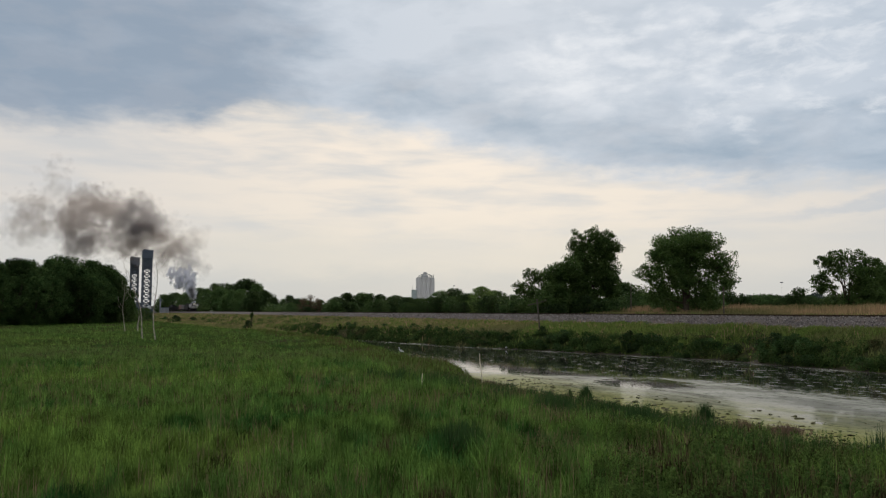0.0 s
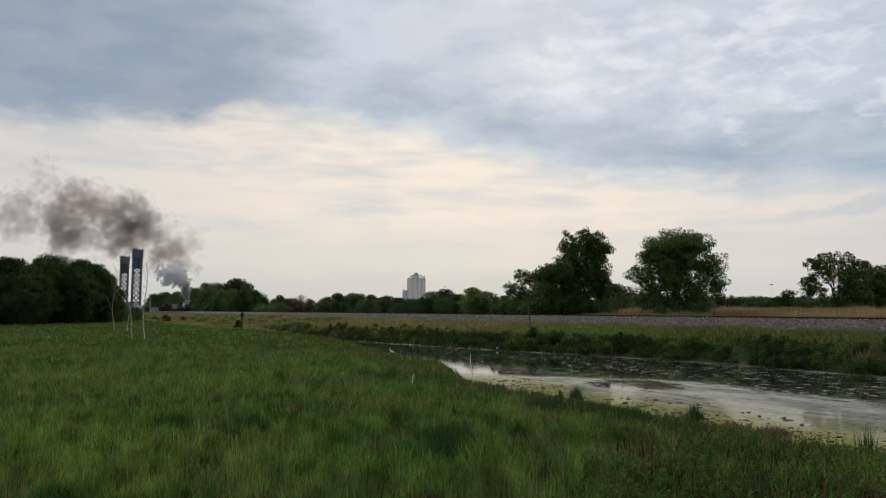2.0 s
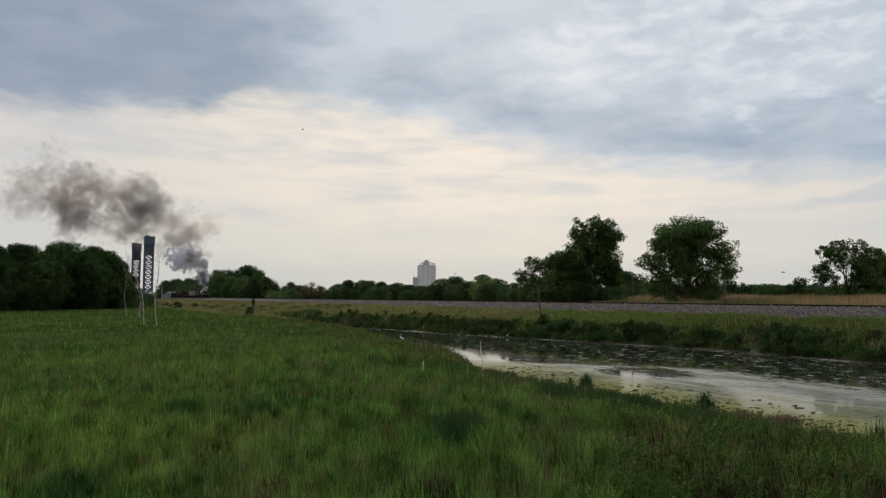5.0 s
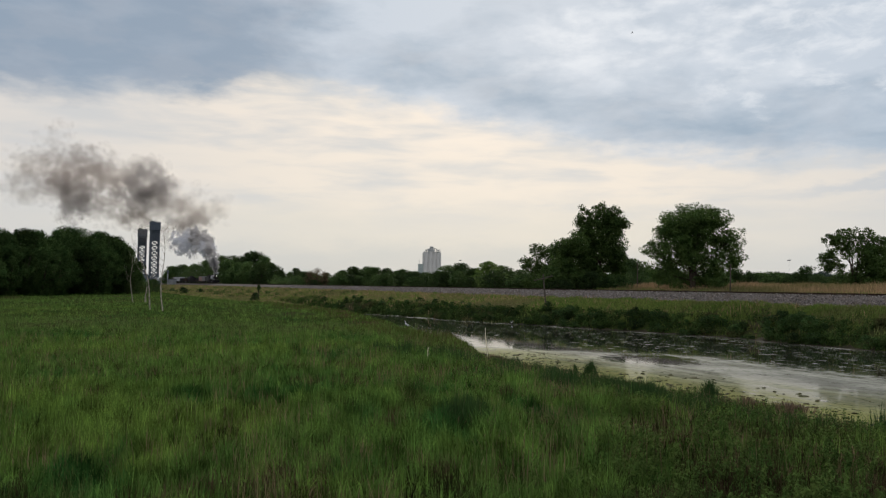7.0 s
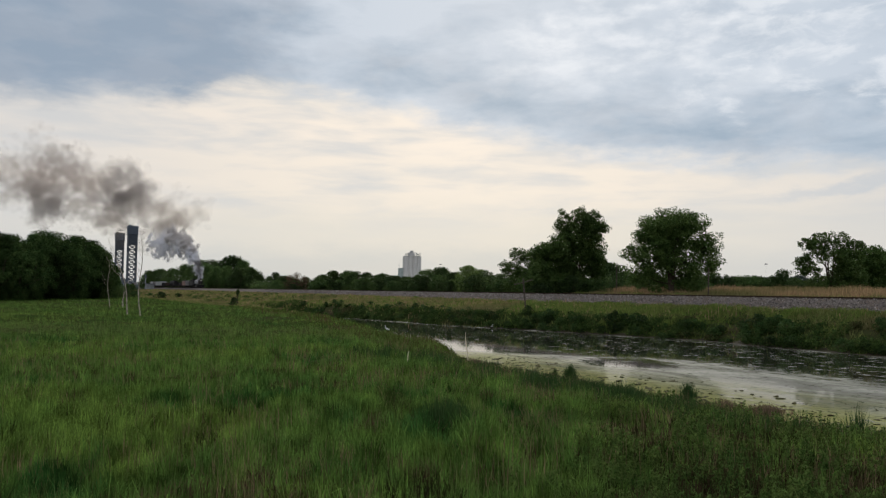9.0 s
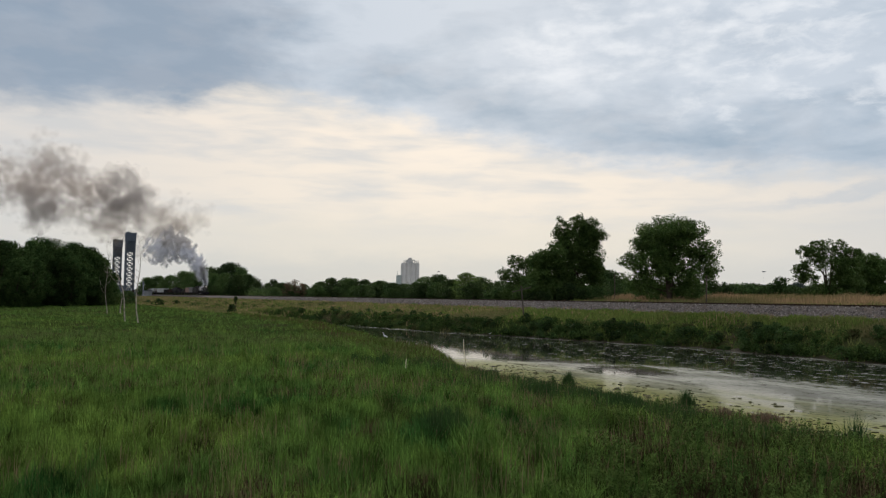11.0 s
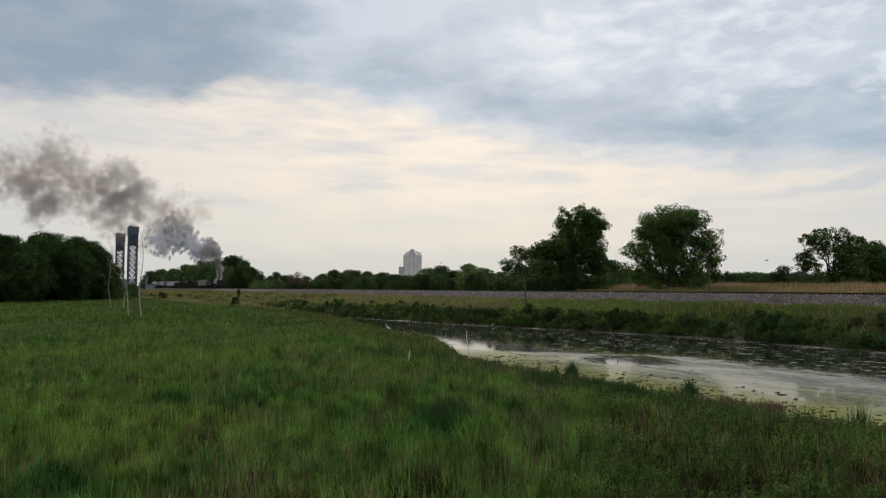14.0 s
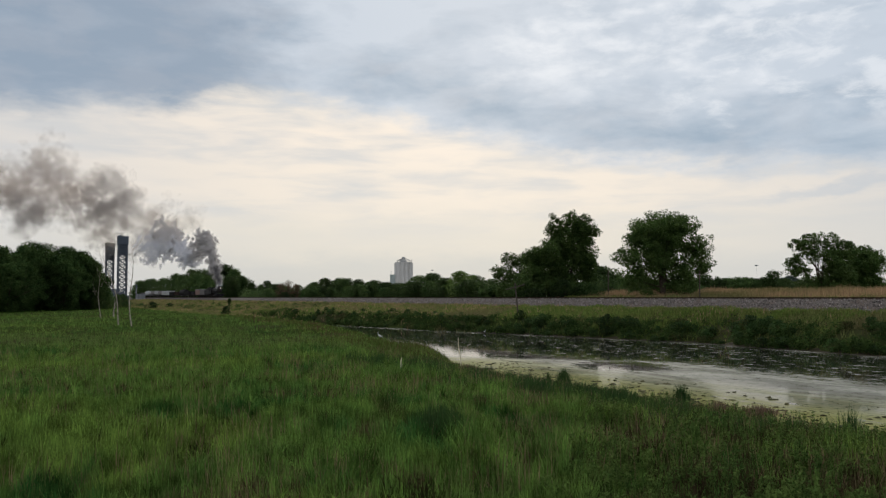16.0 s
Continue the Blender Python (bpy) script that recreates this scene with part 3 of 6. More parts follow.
def make_bank_grass():
    r = np.random.RandomState(71)
    # between the pond and the railway
    n = 190000
    s = 25 + 520 * r.uniform(0, 1, n) ** 1.7
    fs = np.where(s < 168, np.maximum(far_shore(s), near_shore(s)), 36)
    fs = np.where(s < 118, fs, np.minimum(fs, 38))
    q = fs + 0.6 + (72.6 - fs) * r.uniform(0, 1, n)
    x, y = sq(s, q)
    keep = np.abs(x) < 0.62 * y
    keep &= (s > 158) | (q > far_shore(s) + 3.4 + 1.0 * wave(x, y, 6, 80)) | (r.uniform(0, 1, n) < 0.12)
    x, y, s, q = x[keep], y[keep], s[keep], q[keep]
    hh = 0.40 + 0.18 * wave(x, y, 5, 72)
    blades("bank_grass", x, y, height(x, y), np.maximum(0.12, hh), 0.0013 * y, M_BANK, "short yellow-green grass on the railway bank", "grass", 0.4, 73, 1)
    keep = r.uniform(0, 1, len(x)) < np.where(s > 110, 0.28, 0.04)
    blades("dry_bank_grass", x[keep], y[keep], height(x[keep], y[keep]), 0.5 + 0.15 * wave(x[keep], y[keep], 8, 79), 0.0011 * y[keep], M_TAN, "thin tan seed stalks over bank grass", "grass", 0.3, 74, 1)
    # behind the railway
    n = 80000
    s = -40 + 190 * r.uniform(0, 1, n) ** 1.2
    q = 82.5 + 34 * r.uniform(0, 1, n) ** 1.3
    x, y = sq(s, q)
    keep = (x / y > 0.15) & (x < 0.62 * y)
    x, y = x[keep], y[keep]
    q = to_sq(x, y)[1]
    hh = (1.05 + 0.25 * wave(x, y, 7, 75)) * (0.45 + 0.55 * smooth(q, 83, 90))
    blades("tan_meadow_grass", x, y, height(x, y), np.maximum(0.2, hh), 0.09, M_TAN, "tall tan seeding grass behind the railway", "grass", 0.2, 76, 1)
    n = 40000
    s = -40 + 480 * r.uniform(0, 1, n) ** 1.3
    q = 80.2 + 9 * r.uniform(0, 1, n)
    x, y = sq(s, q)
    keep = (np.abs(x) < 0.62 * y) & (x > 0.1 * y)
    x, y = x[keep], y[keep]
    blades("verge_grass", x, y, height(x, y), 0.55 + 0.2 * wave(x, y, 5, 77), 0.0011 * y, M_BANK, "green weeds beside the railway", "grass", 0.35, 78, 1)


make_bank_grass()

# ---------------------------------------------------------------- railway


def make_railway():
    # ballast: a bed with sloping shoulders
    s = np.concatenate([np.arange(-300, 400, 4.0), np.arange(400, 1500, 25.0)])
    prof = [(-4.1, 3.45), (-2.9, 4.15), (-1.75, 4.78), (1.75, 4.78), (2.9, 4.2), (3.9, 3.5)]
    V, m = [], len(prof)
    r = np.random.RandomState(5)
    for v in s:
        for dq, z in prof:
            j = r.normal(0, 0.03) if abs(dq) > 2 else 0
            V.append((*sq(v, TRACK_Q + dq + j), z))
    i = np.arange(len(s) * m).reshape(len(s), m)
    F = np.stack([i[:-1, :-1], i[1:, :-1], i[1:, 1:], i[:-1, 1:]], -1).reshape(-1, 4)[:, ::-1]
    bed = tagged(part("ballast_bed", tri_mesh("ballast_bed", np.array(V), F), M_BALLAST), "raised bed of grey-brown crushed stone", "ballast", kind="structure")
    # loose stones on its near shoulder
    n = 16000
    sv = 20 + 260 * r.uniform(0, 1, n) ** 1.6
    dq = r.uniform(-4.0, -1.6, n)
    x, y = sq(sv, TRACK_Q + dq)
    z = np.interp(dq, [p[0] for p in prof], [p[1] for p in prof])
    tet = np.array([(1, 1, 1), (1, -1, -1), (-1, 1, -1), (-1, -1, 1)]) * 0.6
    size = r.uniform(0.06, 0.17, n)
    V = np.stack([x, y, z], 1)[:, None] + tet[None] * size[:, None, None] * r.uniform(0.5, 1.3, (n, 4, 3))
    F = (np.arange(n)[:, None, None] * 4 + np.array([(0, 1, 2), (0, 3, 1), (0, 2, 3), (1, 3, 2)])[None]).reshape(-1, 3)
    tagged(part("ballast_stones", tri_mesh("ballast_stones", V.reshape(-1, 3), F), M_STONE), "loose crushed stones on the ballast shoulder", "stones", kind="stuff")
    track = tagged(thing("railway_track", (0, 0, 0), "single rusty railway track on dark wooden sleepers", "railway"), kind="structure")
    shape = [(-0.07, 0), (0.07, 0), (0.07, 0.025), (0.012, 0.045), (0.012, 0.125), (0.037, 0.135), (0.037, 0.17), (-0.037, 0.17), (-0.037, 0.135), (-0.012, 0.125), (-0.012, 0.045), (-0.07, 0.025)]
    for side in (-0.755, 0.755):
        k = len(shape)
        V = [(*sq(v, TRACK_Q + side + dq), RAIL_TOP - 0.17 + z) for v in (-300.0, 1500.0) for dq, z in shape]
        bm = bmesh.new()
        vs = [bm.verts.new(v) for v in V]
        for j in range(k):
            bm.faces.new((vs[j], vs[(j + 1) % k], vs[k + (j + 1) % k], vs[k + j]))
        part("rail", bm, M_RAIL, track)
    turn = math.degrees(math.atan2(NY, NX))
    tie = bpy.data.meshes.new("sleeper")
    bm = box((-1.3, -0.11, -0.14), (1.3, 0.11, 0.04), 0.015)
    bm.to_mesh(tie)
    bm.free()
    tie.materials.append(M_TIE)
    for k in range(300):
        ob = new("sleeper", tie)
        ob.parent = track
        ob.matrix_basis = pose(*sq(22 + k * 0.62, TRACK_Q + 0.03 * math.sin(k * 2.3)), RAIL_TOP - 0.2, 0, 0, turn + 0.8 * math.sin(k * 1.7))
    bm = bmesh.new()
    for k in range(300, 900):
        m = pose(*sq(22 + k * 0.62, TRACK_Q), RAIL_TOP - 0.25, 0, 0, turn) @ Matrix.Diagonal((2.6, 0.22, 0.18, 1))
        bmesh.ops.create_cube(bm, size=1.0, matrix=m) if k % 2 else None
    tagged(part("far_sleepers", bm, M_TIE, track), kind="stuff")


make_railway()

# ---------------------------------------------------------------- trees and shrubs

QUAD = np.array([(-0.5, 0, 0), (0, -0.32, 0.06), (0.5, 0, 0), (0, 0.32, 0.06)])


def leaves(centres, radii, count, size, r, flat=0.8, wide=1.0):
    """Leaf-like diamonds scattered in soft clumps."""
    n = len(centres)
    pick = r.choice(n, count, p=radii ** 1.6 / np.sum(radii ** 1.6))
    v = r.normal(0, 1, (count, 3))
    v /= np.linalg.norm(v, axis=1)[:, None]
    rad = radii[pick] * r.uniform(0.25, 1.0, count) ** 0.6
    p = centres[pick] + v * rad[:, None] * [1, 1, flat]
    a, b, c = r.uniform(0, 6.283, count), r.normal(0, 0.7, count), r.normal(0, 0.7, count)
    ca, sa = np.cos(a), np.sin(a)
    q = QUAD[None] * [1, wide, 1] * (size * r.uniform(0.6, 1.4, count))[:, None, None]
    x, y, z = q[..., 0], q[..., 1], q[..., 2]
    y, z = y * np.cos(b)[:, None] - z * np.sin(b)[:, None], y * np.sin(b)[:, None] + z * np.cos(b)[:, None]
    x, z = x * np.cos(c)[:, None] + z * np.sin(c)[:, None], -x * np.sin(c)[:, None] + z * np.cos(c)[:, None]
    x, y = x * ca[:, None] - y * sa[:, None], x * sa[:, None] + y * ca[:, None]
    V = p[:, None] + np.stack([x, y, z], -1)
    return V.reshape(-1, 3), np.arange(count * 4).reshape(-1, 4)


def tree_parts(h, w, low, clumps, clump_r, count, leaf, seed, lean=0.0, top=0.55, trunk_r=None, fork=1):
    """Trunk with limbs as a bmesh, and the crown's mesh. low: height of the crown's foot; top: where it is widest, as a share."""
    r = np.random.RandomState(seed)
    cs = []
    ang0 = r.uniform(0, 6.28)
    for i in range(clumps):
        t = (i + r.uniform(0.1, 0.9)) / clumps
        wide = (t / top) ** 0.6 if t < top else max(0.05, 1 - ((t - top) / (1 - top)) ** 1.8) ** 0.6
        rad = max(0.0, w / 2 - clump_r * 0.45) * wide * (r.uniform(0.0, 0.7) if i % 3 == 0 else r.uniform(0.3, 1.0) ** 0.5 * r.uniform(0.85, 1.15))
        a = ang0 + i * 2.4 + r.normal(0, 0.4)
        cs.append((math.cos(a) * rad + lean * t * h, math.sin(a) * rad, low + (h - low) * t * r.uniform(0.93, 1.0)))
    cs = np.array(cs)
    rr = clump_r * np.where(np.arange(clumps) % 3 == 0, r.uniform(0.85, 1.3, clumps), r.uniform(0.4, 0.9, clumps))
    cs[:, 2] = np.minimum(cs[:, 2], h - rr * 0.6)
    V, F = leaves(cs, rr, count, leaf, r)
    V[:, 2] = np.maximum(V[:, 2], 0.05)
    crown = tri_mesh("crown", V, F)
    bm = bmesh.new()
    tr = trunk_r or h * 0.018
    for k in range(fork):
        a = r.uniform(0, 6.28)
        sp = 0.0 if fork == 1 else w * 0.16
        bend = [(math.cos(a) * sp * u + lean * u * h * 0.8 + r.normal(0, 0.012 * h * u), math.sin(a) * sp * u, h * 0.86 * u) for u in (0, 0.14, 0.32, 0.5, 0.72, 1.0)]
        add_path(bm, bend, [tr * 1.35, tr, tr * 0.85, tr * 0.66, tr * 0.4, tr * 0.1])
        for j in r.choice(clumps, min(clumps, 5 if h < 3 else 16 // fork + 4), replace=False):
            c = cs[j]
            u = min(0.9, max(0.12, (c[2] / h) * 0.6))
            s0 = Vector((math.cos(a) * sp * u + lean * u * h * 0.8, math.sin(a) * sp * u, h * 0.86 * u))
            mid = s0.lerp(Vector(c), 0.55) + Vector((0, 0, -0.03 * h))
            add_path(bm, [s0, mid, Vector(c)], [tr * 0.34, tr * 0.22, tr * 0.07], 5)
    return bm, crown


def lobed_parts(lobes, unit, count, leaf, seed, trunk_r, open_share=0.0):
    """Trunk with limbs, and a crown of leafy lobes: (right, up, half width, half height) in units."""
    r = np.random.RandomState(seed)
    cs, rr, limbs = [], [], []
    for lx, lz, rx, rz in lobes:
        cx, cz, rx, rz = lx * unit, lz * unit * 1.08, rx * unit * 1.05, rz * unit * 1.1
        cy = r.normal(0, 0.35) * rx
        limbs.append((cx, cy, cz))
        n = int(24 + 9 * rx * rz)
        v = r.normal(0, 1, (n, 3))
        v /= np.linalg.norm(v, axis=1)[:, None]
        v *= (r.uniform(0.12, 1.1, n) ** 0.5)[:, None]
        c = np.array((cx, cy, cz)) + v * [rx, rx, rz]
        rad = np.minimum(0.34 * min(rx, rz) + 0.2, 1.0) * r.uniform(0.4, 1.3, n)
        keep = r.uniform(0, 1, n) > open_share
        cs.append(c[keep])
        rr.append(rad[keep])
    cs, rr = np.concatenate(cs), np.concatenate(rr)
    V, F = leaves(cs, rr, count, leaf, r)
    V[:, 2] = np.maximum(V[:, 2], 0.05)
    crown = tri_mesh("crown", V, F)
    bm = bmesh.new()
    top = max(c[2] for c in limbs)
    stems = [(-0.10, 0.06), (0.08, -0.05), (0.0, 0.1)]
    for ax, ay in stems:
        pts = [(ax * top * u * (1.2 - 0.4 * u) + r.normal(0, 0.015) * top * u, ay * top * u, top * 0.95 * u) for u in (0, 0.15, 0.32, 0.5, 0.72, 1.0)]
        add_path(bm, pts, [trunk_r * 1.3, trunk_r, trunk_r * 0.8, trunk_r * 0.6, trunk_r * 0.36, trunk_r * 0.08])
    for cx, cy, cz in limbs:
        u = min(0.8, max(0.08, 0.5 * cz / top))
        ax, ay = stems[r.randint(3)]
        a = Vector((ax * top * u, ay * top * u, top * 0.95 * u))
        b = Vector((cx, cy, cz))
        mid = a.lerp(b, 0.5) + Vector((r.normal(0, 0.2), r.normal(0, 0.2), -0.03 * top))
        add_path(bm, [a, mid, b], [trunk_r * 0.42, trunk_r * 0.3, trunk_r * 0.12], 5)
        for k in range(3):
            e = b + Vector(np.clip(r.normal(0, 0.05 * top, 3), -0.9, 0.9))
            add_path(bm, [mid.lerp(b, 0.5 + 0.2 * k), e], [trunk_r * 0.16, trunk_r * 0.05], 4)
    return bm, crown


def lobed_tree(at, label, lobes, unit, count, leaf, seed, trunk_r, open_share=0.0, mat=None):
    x, y = at
    ob = thing("tree", (x, y, float(height(x, y)) - 0.05), label, "tree")
    trunk, crown = lobed_parts(lobes, unit, count, leaf, seed, trunk_r, open_share)
    part("trunk", trunk, M_BARK, ob)
    part("crown", crown, mat or M_LEAF, ob)
    return ob


def make_tree(name, at, label, category, mat, group="", turn=0.0, **k):
    x, y = at
    ob = thing(name, (x, y, float(height(x, y)) - 0.05), label, category, group, turn)
    trunk, crown = tree_parts(**k)
    part("trunk", trunk, M_BARK, ob)
    part("crown", crown, mat, ob)
    return ob


def ahead(b, d):
    """A place d metres ahead, b metres to the right for each metre ahead."""
    return b * d, d


def make_trees():
    lobed_tree(ahead(0.293, 126), "broad green cottonwood tree standing alone behind the railway",
               [(0, 116, 40, 26), (-35, 106, 26, 22), (38, 116, 22, 22), (-30, 76, 42, 28), (-66, 66, 20, 16), (20, 76, 42, 30), (62, 84, 20, 18), (70, 56, 19, 22), (-56, 36, 22, 18),
                (0, 42, 48, 26), (-8, 14, 46, 16), (34, 14, 28, 14), (44, 44, 26, 20), (-20, 100, 30, 24), (14, 108, 30, 26)], 0.0858, 62000, 0.28, 101, 0.28, 0.16)
    lobed_tree(ahead(0.178, 150), "tall green tree with an uneven two-headed crown, beside the railway",
               [(10, 122, 18, 22), (30, 112, 18, 26), (-24, 118, 15, 20), (-12, 90, 26, 26), (24, 80, 22, 28), (46, 108, 11, 7), (0, 54, 38, 28), (30, 52, 18, 22), (-5, 20, 44, 22), (38, 58, 12, 10), (38, 36, 12, 10)],
               0.1022, 52000, 0.30, 102, 0.28, 0.04)
    lobed_tree(ahead(0.145, 148), "dense dark green tree among a clump beside the railway",
               [(10, 76, 24, 20), (-14, 64, 20, 20), (10, 48, 36, 26), (-18, 32, 28, 24), (12, 18, 46, 18), (-34, 16, 22, 14)], 0.1008, 40000, 0.30, 103, 0.2)
    lobed_tree(ahead(0.112, 158), "slender thin-leaved green tree beside taller ones",
               [(-6, 68, 14, 12), (14, 58, 16, 14), (-24, 45, 16, 12), (5, 36, 22, 16), (26, 30, 18, 16), (-16, 18, 18, 12), (10, 10, 28, 11)], 0.1076, 15000, 0.28, 104, 0.14, 0.2)
    make_tree("tree", ahead(0.085, 165), "low bushy green tree beside taller ones", "tree", M_LEAF_FAR, h=3.2, w=6.5, low=0.1, clumps=60, clump_r=0.9, count=7000, leaf=0.32, seed=105, top=0.5, trunk_r=0.12, fork=3)
    lobed_tree(ahead(0.486, 128), "thin-crowned green tree with gaps in its leaves",
               [(0, 92, 20, 14), (-36, 84, 16, 10), (-20, 72, 22, 16), (-44, 52, 14, 16), (24, 86, 14, 16), (52, 84, 10, 8), (38, 62, 22, 20), (14, 56, 20, 20), (-30, 40, 16, 12), (22, 26, 34, 22), (46, 32, 20, 22), (-10, 14, 30, 12)],
               0.0872, 25000, 0.27, 106, 0.17, 0.22)
    lobed_tree(ahead(0.535, 134), "rounded green tree beside a thinner one",
               [(0, 68, 20, 14), (10, 48, 28, 22), (-10, 40, 24, 20), (-6, 20, 32, 18), (26, 24, 24, 18), (24, 58, 18, 14)], 0.0913, 30000, 0.28, 107, 0.17)
    # scrub under and between them
    spots = ((0.20, 143, 2.6, 7), (0.222, 240, 7.4, 12), (0.172, 142, 3.4, 7), (0.135, 141, 3.0, 6), (0.262, 140, 2.0, 5), (0.29, 140, 2.6, 6), (0.325, 140, 2.4, 6), (0.345, 160, 4.0, 9),
             (0.385, 160, 3.4, 8), (0.41, 160, 3.2, 8), (0.428, 158, 4.6, 5), (0.358, 165, 3.6, 9), (0.371, 170, 3.8, 9), (0.397, 165, 3.6, 9), (0.418, 170, 3.8, 8), (0.44, 165, 2.8, 8), (0.47, 150, 2.6, 6), (0.50, 150, 2.8, 7), (0.54, 150, 3.0, 8), (0.243, 260, 7.6, 13))
    for k, (b, d, h, w) in enumerate(spots):
        make_tree("bush", ahead(b, d), "dense dark green bush behind the railway", "bush", M_BUSH, "scrub behind the railway", h=h, w=w, low=0.0, clumps=30, clump_r=1.1, count=3600, leaf=0.28, seed=140 + k, top=0.42, trunk_r=0.06, fork=3)
    # far hedges and woods, a few trees repeated
    kinds = []
    for k, (h, w) in enumerate(((9.5, 12), (11, 13), (8, 12), (12.5, 12), (10, 15))):
        kinds.append((h, make_tree("tree", (0, 0), "green tree in a far tree line", "tree", M_LEAF_FAR, "far tree line", h=h, w=w, low=0.0, clumps=80, clump_r=1.8, count=8500, leaf=0.40, seed=160 + k, top=0.25, trunk_r=0.2, fork=2)))
    used = set()

    def repeat(k, b, d, h, label="", group="", mat=None, wide=1.0):
        x, y = ahead(b, d)
        base, ob = kinds[k]
        f = h / base
        m = pose(x, y, float(height(x, y)) - 0.1, 0, 0, (k * 77 + b * 9000) % 360)
        if k not in used:
            used.add(k)
            c = ob
            c.matrix_basis = m
        else:
            c = copy_thing(ob, m)
        c.scale = (f * wide, f * wide, f)
        if label:
            tagged(c, label, "tree", group)
        if mat:
            for o in c.children:
                if o.name.startswith("crown"):
                    o.data = o.data.copy()
                    o.data.materials[0] = mat
        return c

    r = random.Random(7)
    # low growth that joins the far trees
    rr = np.random.RandomState(8)
    n = 420
    b = rr.uniform(-0.21, 0.60, n)
    d = np.where(b < 0.13, 338, 352) + rr.uniform(-6, 6, n)
    x = b * d
    hh = 2.0 + 1.8 * rr.uniform(0, 1, n)
    cs = np.stack([x, d, height(x, d) + hh * 0.6], 1)
    V, F = leaves(cs, hh, 90000, 0.5, rr)
    tagged(part("far_undergrowth", tri_mesh("far_undergrowth", V, F), M_LEAF_FAR), "low green growth under a far tree line", "undergrowth", kind="stuff")
    # the far line behind the railway: bearing, distance, height
    line = [(-0.178, 330, 6.3), (-0.16, 330, 5.0), (-0.145, 335, 6.0), (-0.13, 330, 6.6), (-0.118, 330, 7.7), (-0.102, 335, 8.6), (-0.086, 335, 8.1), (-0.072, 330, 8.2), (-0.056, 335, 7.9), (-0.043, 335, 6.9), (-0.03, 330, 6.4),
            (-0.016, 325, 6.7), (0.0, 330, 8.3), (0.015, 330, 9.2), (0.03, 300, 8.1), (0.046, 290, 10.1), (0.06, 300, 8.5), (0.075, 320, 7.2), (0.09, 330, 7.7), (0.10, 330, 6.8), (0.118, 330, 7.2),
            (0.205, 330, 10.6), (0.22, 330, 11.5), (0.235, 330, 9.2), (0.25, 330, 8.3), (0.265, 330, 8.7), (0.285, 330, 8.3), (0.31, 340, 8.3), (0.33, 340, 8.3), (0.35, 340, 7.4), (0.375, 340, 8.3), (0.4, 340, 7.8), (0.42, 340, 7.8), (0.445, 360, 8.3), (0.47, 360, 9.2), (0.495, 360, 9.2), (0.52, 360, 9.2), (0.55, 360, 9.2), (0.58, 360, 9.2)]
    for b, d, h in line:
        if b == 0.046:
            repeat(1, b, d, h, "rounded yellow-green tree in a far tree line", "far tree line", M_LEAF_LIGHT, 1.35)
            continue
        repeat(r.randrange(5), b + r.uniform(-0.004, 0.004), d + r.uniform(-8, 8), h * r.uniform(0.98, 1.16), wide=r.uniform(1.1, 1.6))
        repeat(r.randrange(5), b - 0.004 + r.uniform(-0.004, 0.004), d + r.uniform(-24, -10), h * r.uniform(0.55, 0.85), wide=r.uniform(1.2, 1.7))
        repeat(r.randrange(5), b + 0.0075 + r.uniform(-0.004, 0.004), d + r.uniform(8, 22), h * r.uniform(0.75, 1.0), wide=r.uniform(1.1, 1.5))
    # farthest trees, their haze carried by the leaf colour
    for b, d, h in ((0.432, 620, 15), (0.441, 640, 16), (0.449, 620, 17), (0.458, 640, 15), (0.425, 640, 13)):
        repeat(r.randrange(5), b, d, h, "green tree in far woods, tinted blue for haze", "far woods", M_LEAF_HAZE)
    for k, (b, h) in enumerate(((-0.168, 6.4), (-0.159, 7.6), (-0.150, 6.2))):
        make_tree("tree", ahead(b, 318), "thin russet-leaved small tree in a far tree line", "tree", M_LEAF_RED, "russet trees", h=h, w=7.0, low=0.6, clumps=40, clump_r=1.1, count=1300, leaf=0.34, seed=190 + k, top=0.45, trunk_r=0.1, fork=3)
    # the wood by the bridge, behind the train
    wood = [(-0.335, 560, 12.5), (-0.322, 560, 13.5), (-0.308, 545, 13.5), (-0.293, 530, 16), (-0.285, 500, 15), (-0.274, 490, 17.5), (-0.262, 480, 17), (-0.250, 470, 15.5), (-0.237, 465, 19), (-0.224, 450, 16.5),
            (-0.214, 440, 12), (-0.229, 425, 11.5), (-0.255, 450, 12.5), (-0.204, 430, 8.5), (-0.192, 420, 7.5), (-0.269, 470, 14.5), (-0.185, 400, 9.0), (-0.243, 440, 13)]
    for b, d, h in wood:
        repeat(r.randrange(5), b, d, h, "tall green tree in the wood beside the lift bridge", "wood beside the bridge")
    # the near wood on the field's far side, of finer-leaved trees
    near_kinds = len(kinds)
    for k, (h, w) in enumerate(((14, 15), (16, 15), (13, 17))):
        kinds.append((h, make_tree("tree", (0, 0), "full dark green tree at the edge of the field", "tree", M_LEAF_WOOD, "wood at the field's edge", h=h, w=w, low=0.0, clumps=80, clump_r=1.9, count=22000, leaf=0.32, seed=170 + k, top=0.45, trunk_r=0.25, fork=2)))
    r = random.Random(23)
    for k in range(34):
        row = k % 2
        b = -0.395 - (k // 2) * 0.0155 + r.uniform(-0.005, 0.005)
        d = 262 - (k // 2) * 6.4 + row * 15 + r.uniform(-4, 4)
        h = (16.5 if b > -0.403 else 17.2 if b > -0.418 else 16.4 if b > -0.455 else 17.6 if b > -0.49 else 17.0) * r.uniform(0.88, 1.08) * (d / 225) * (1.0 if row else 0.82)
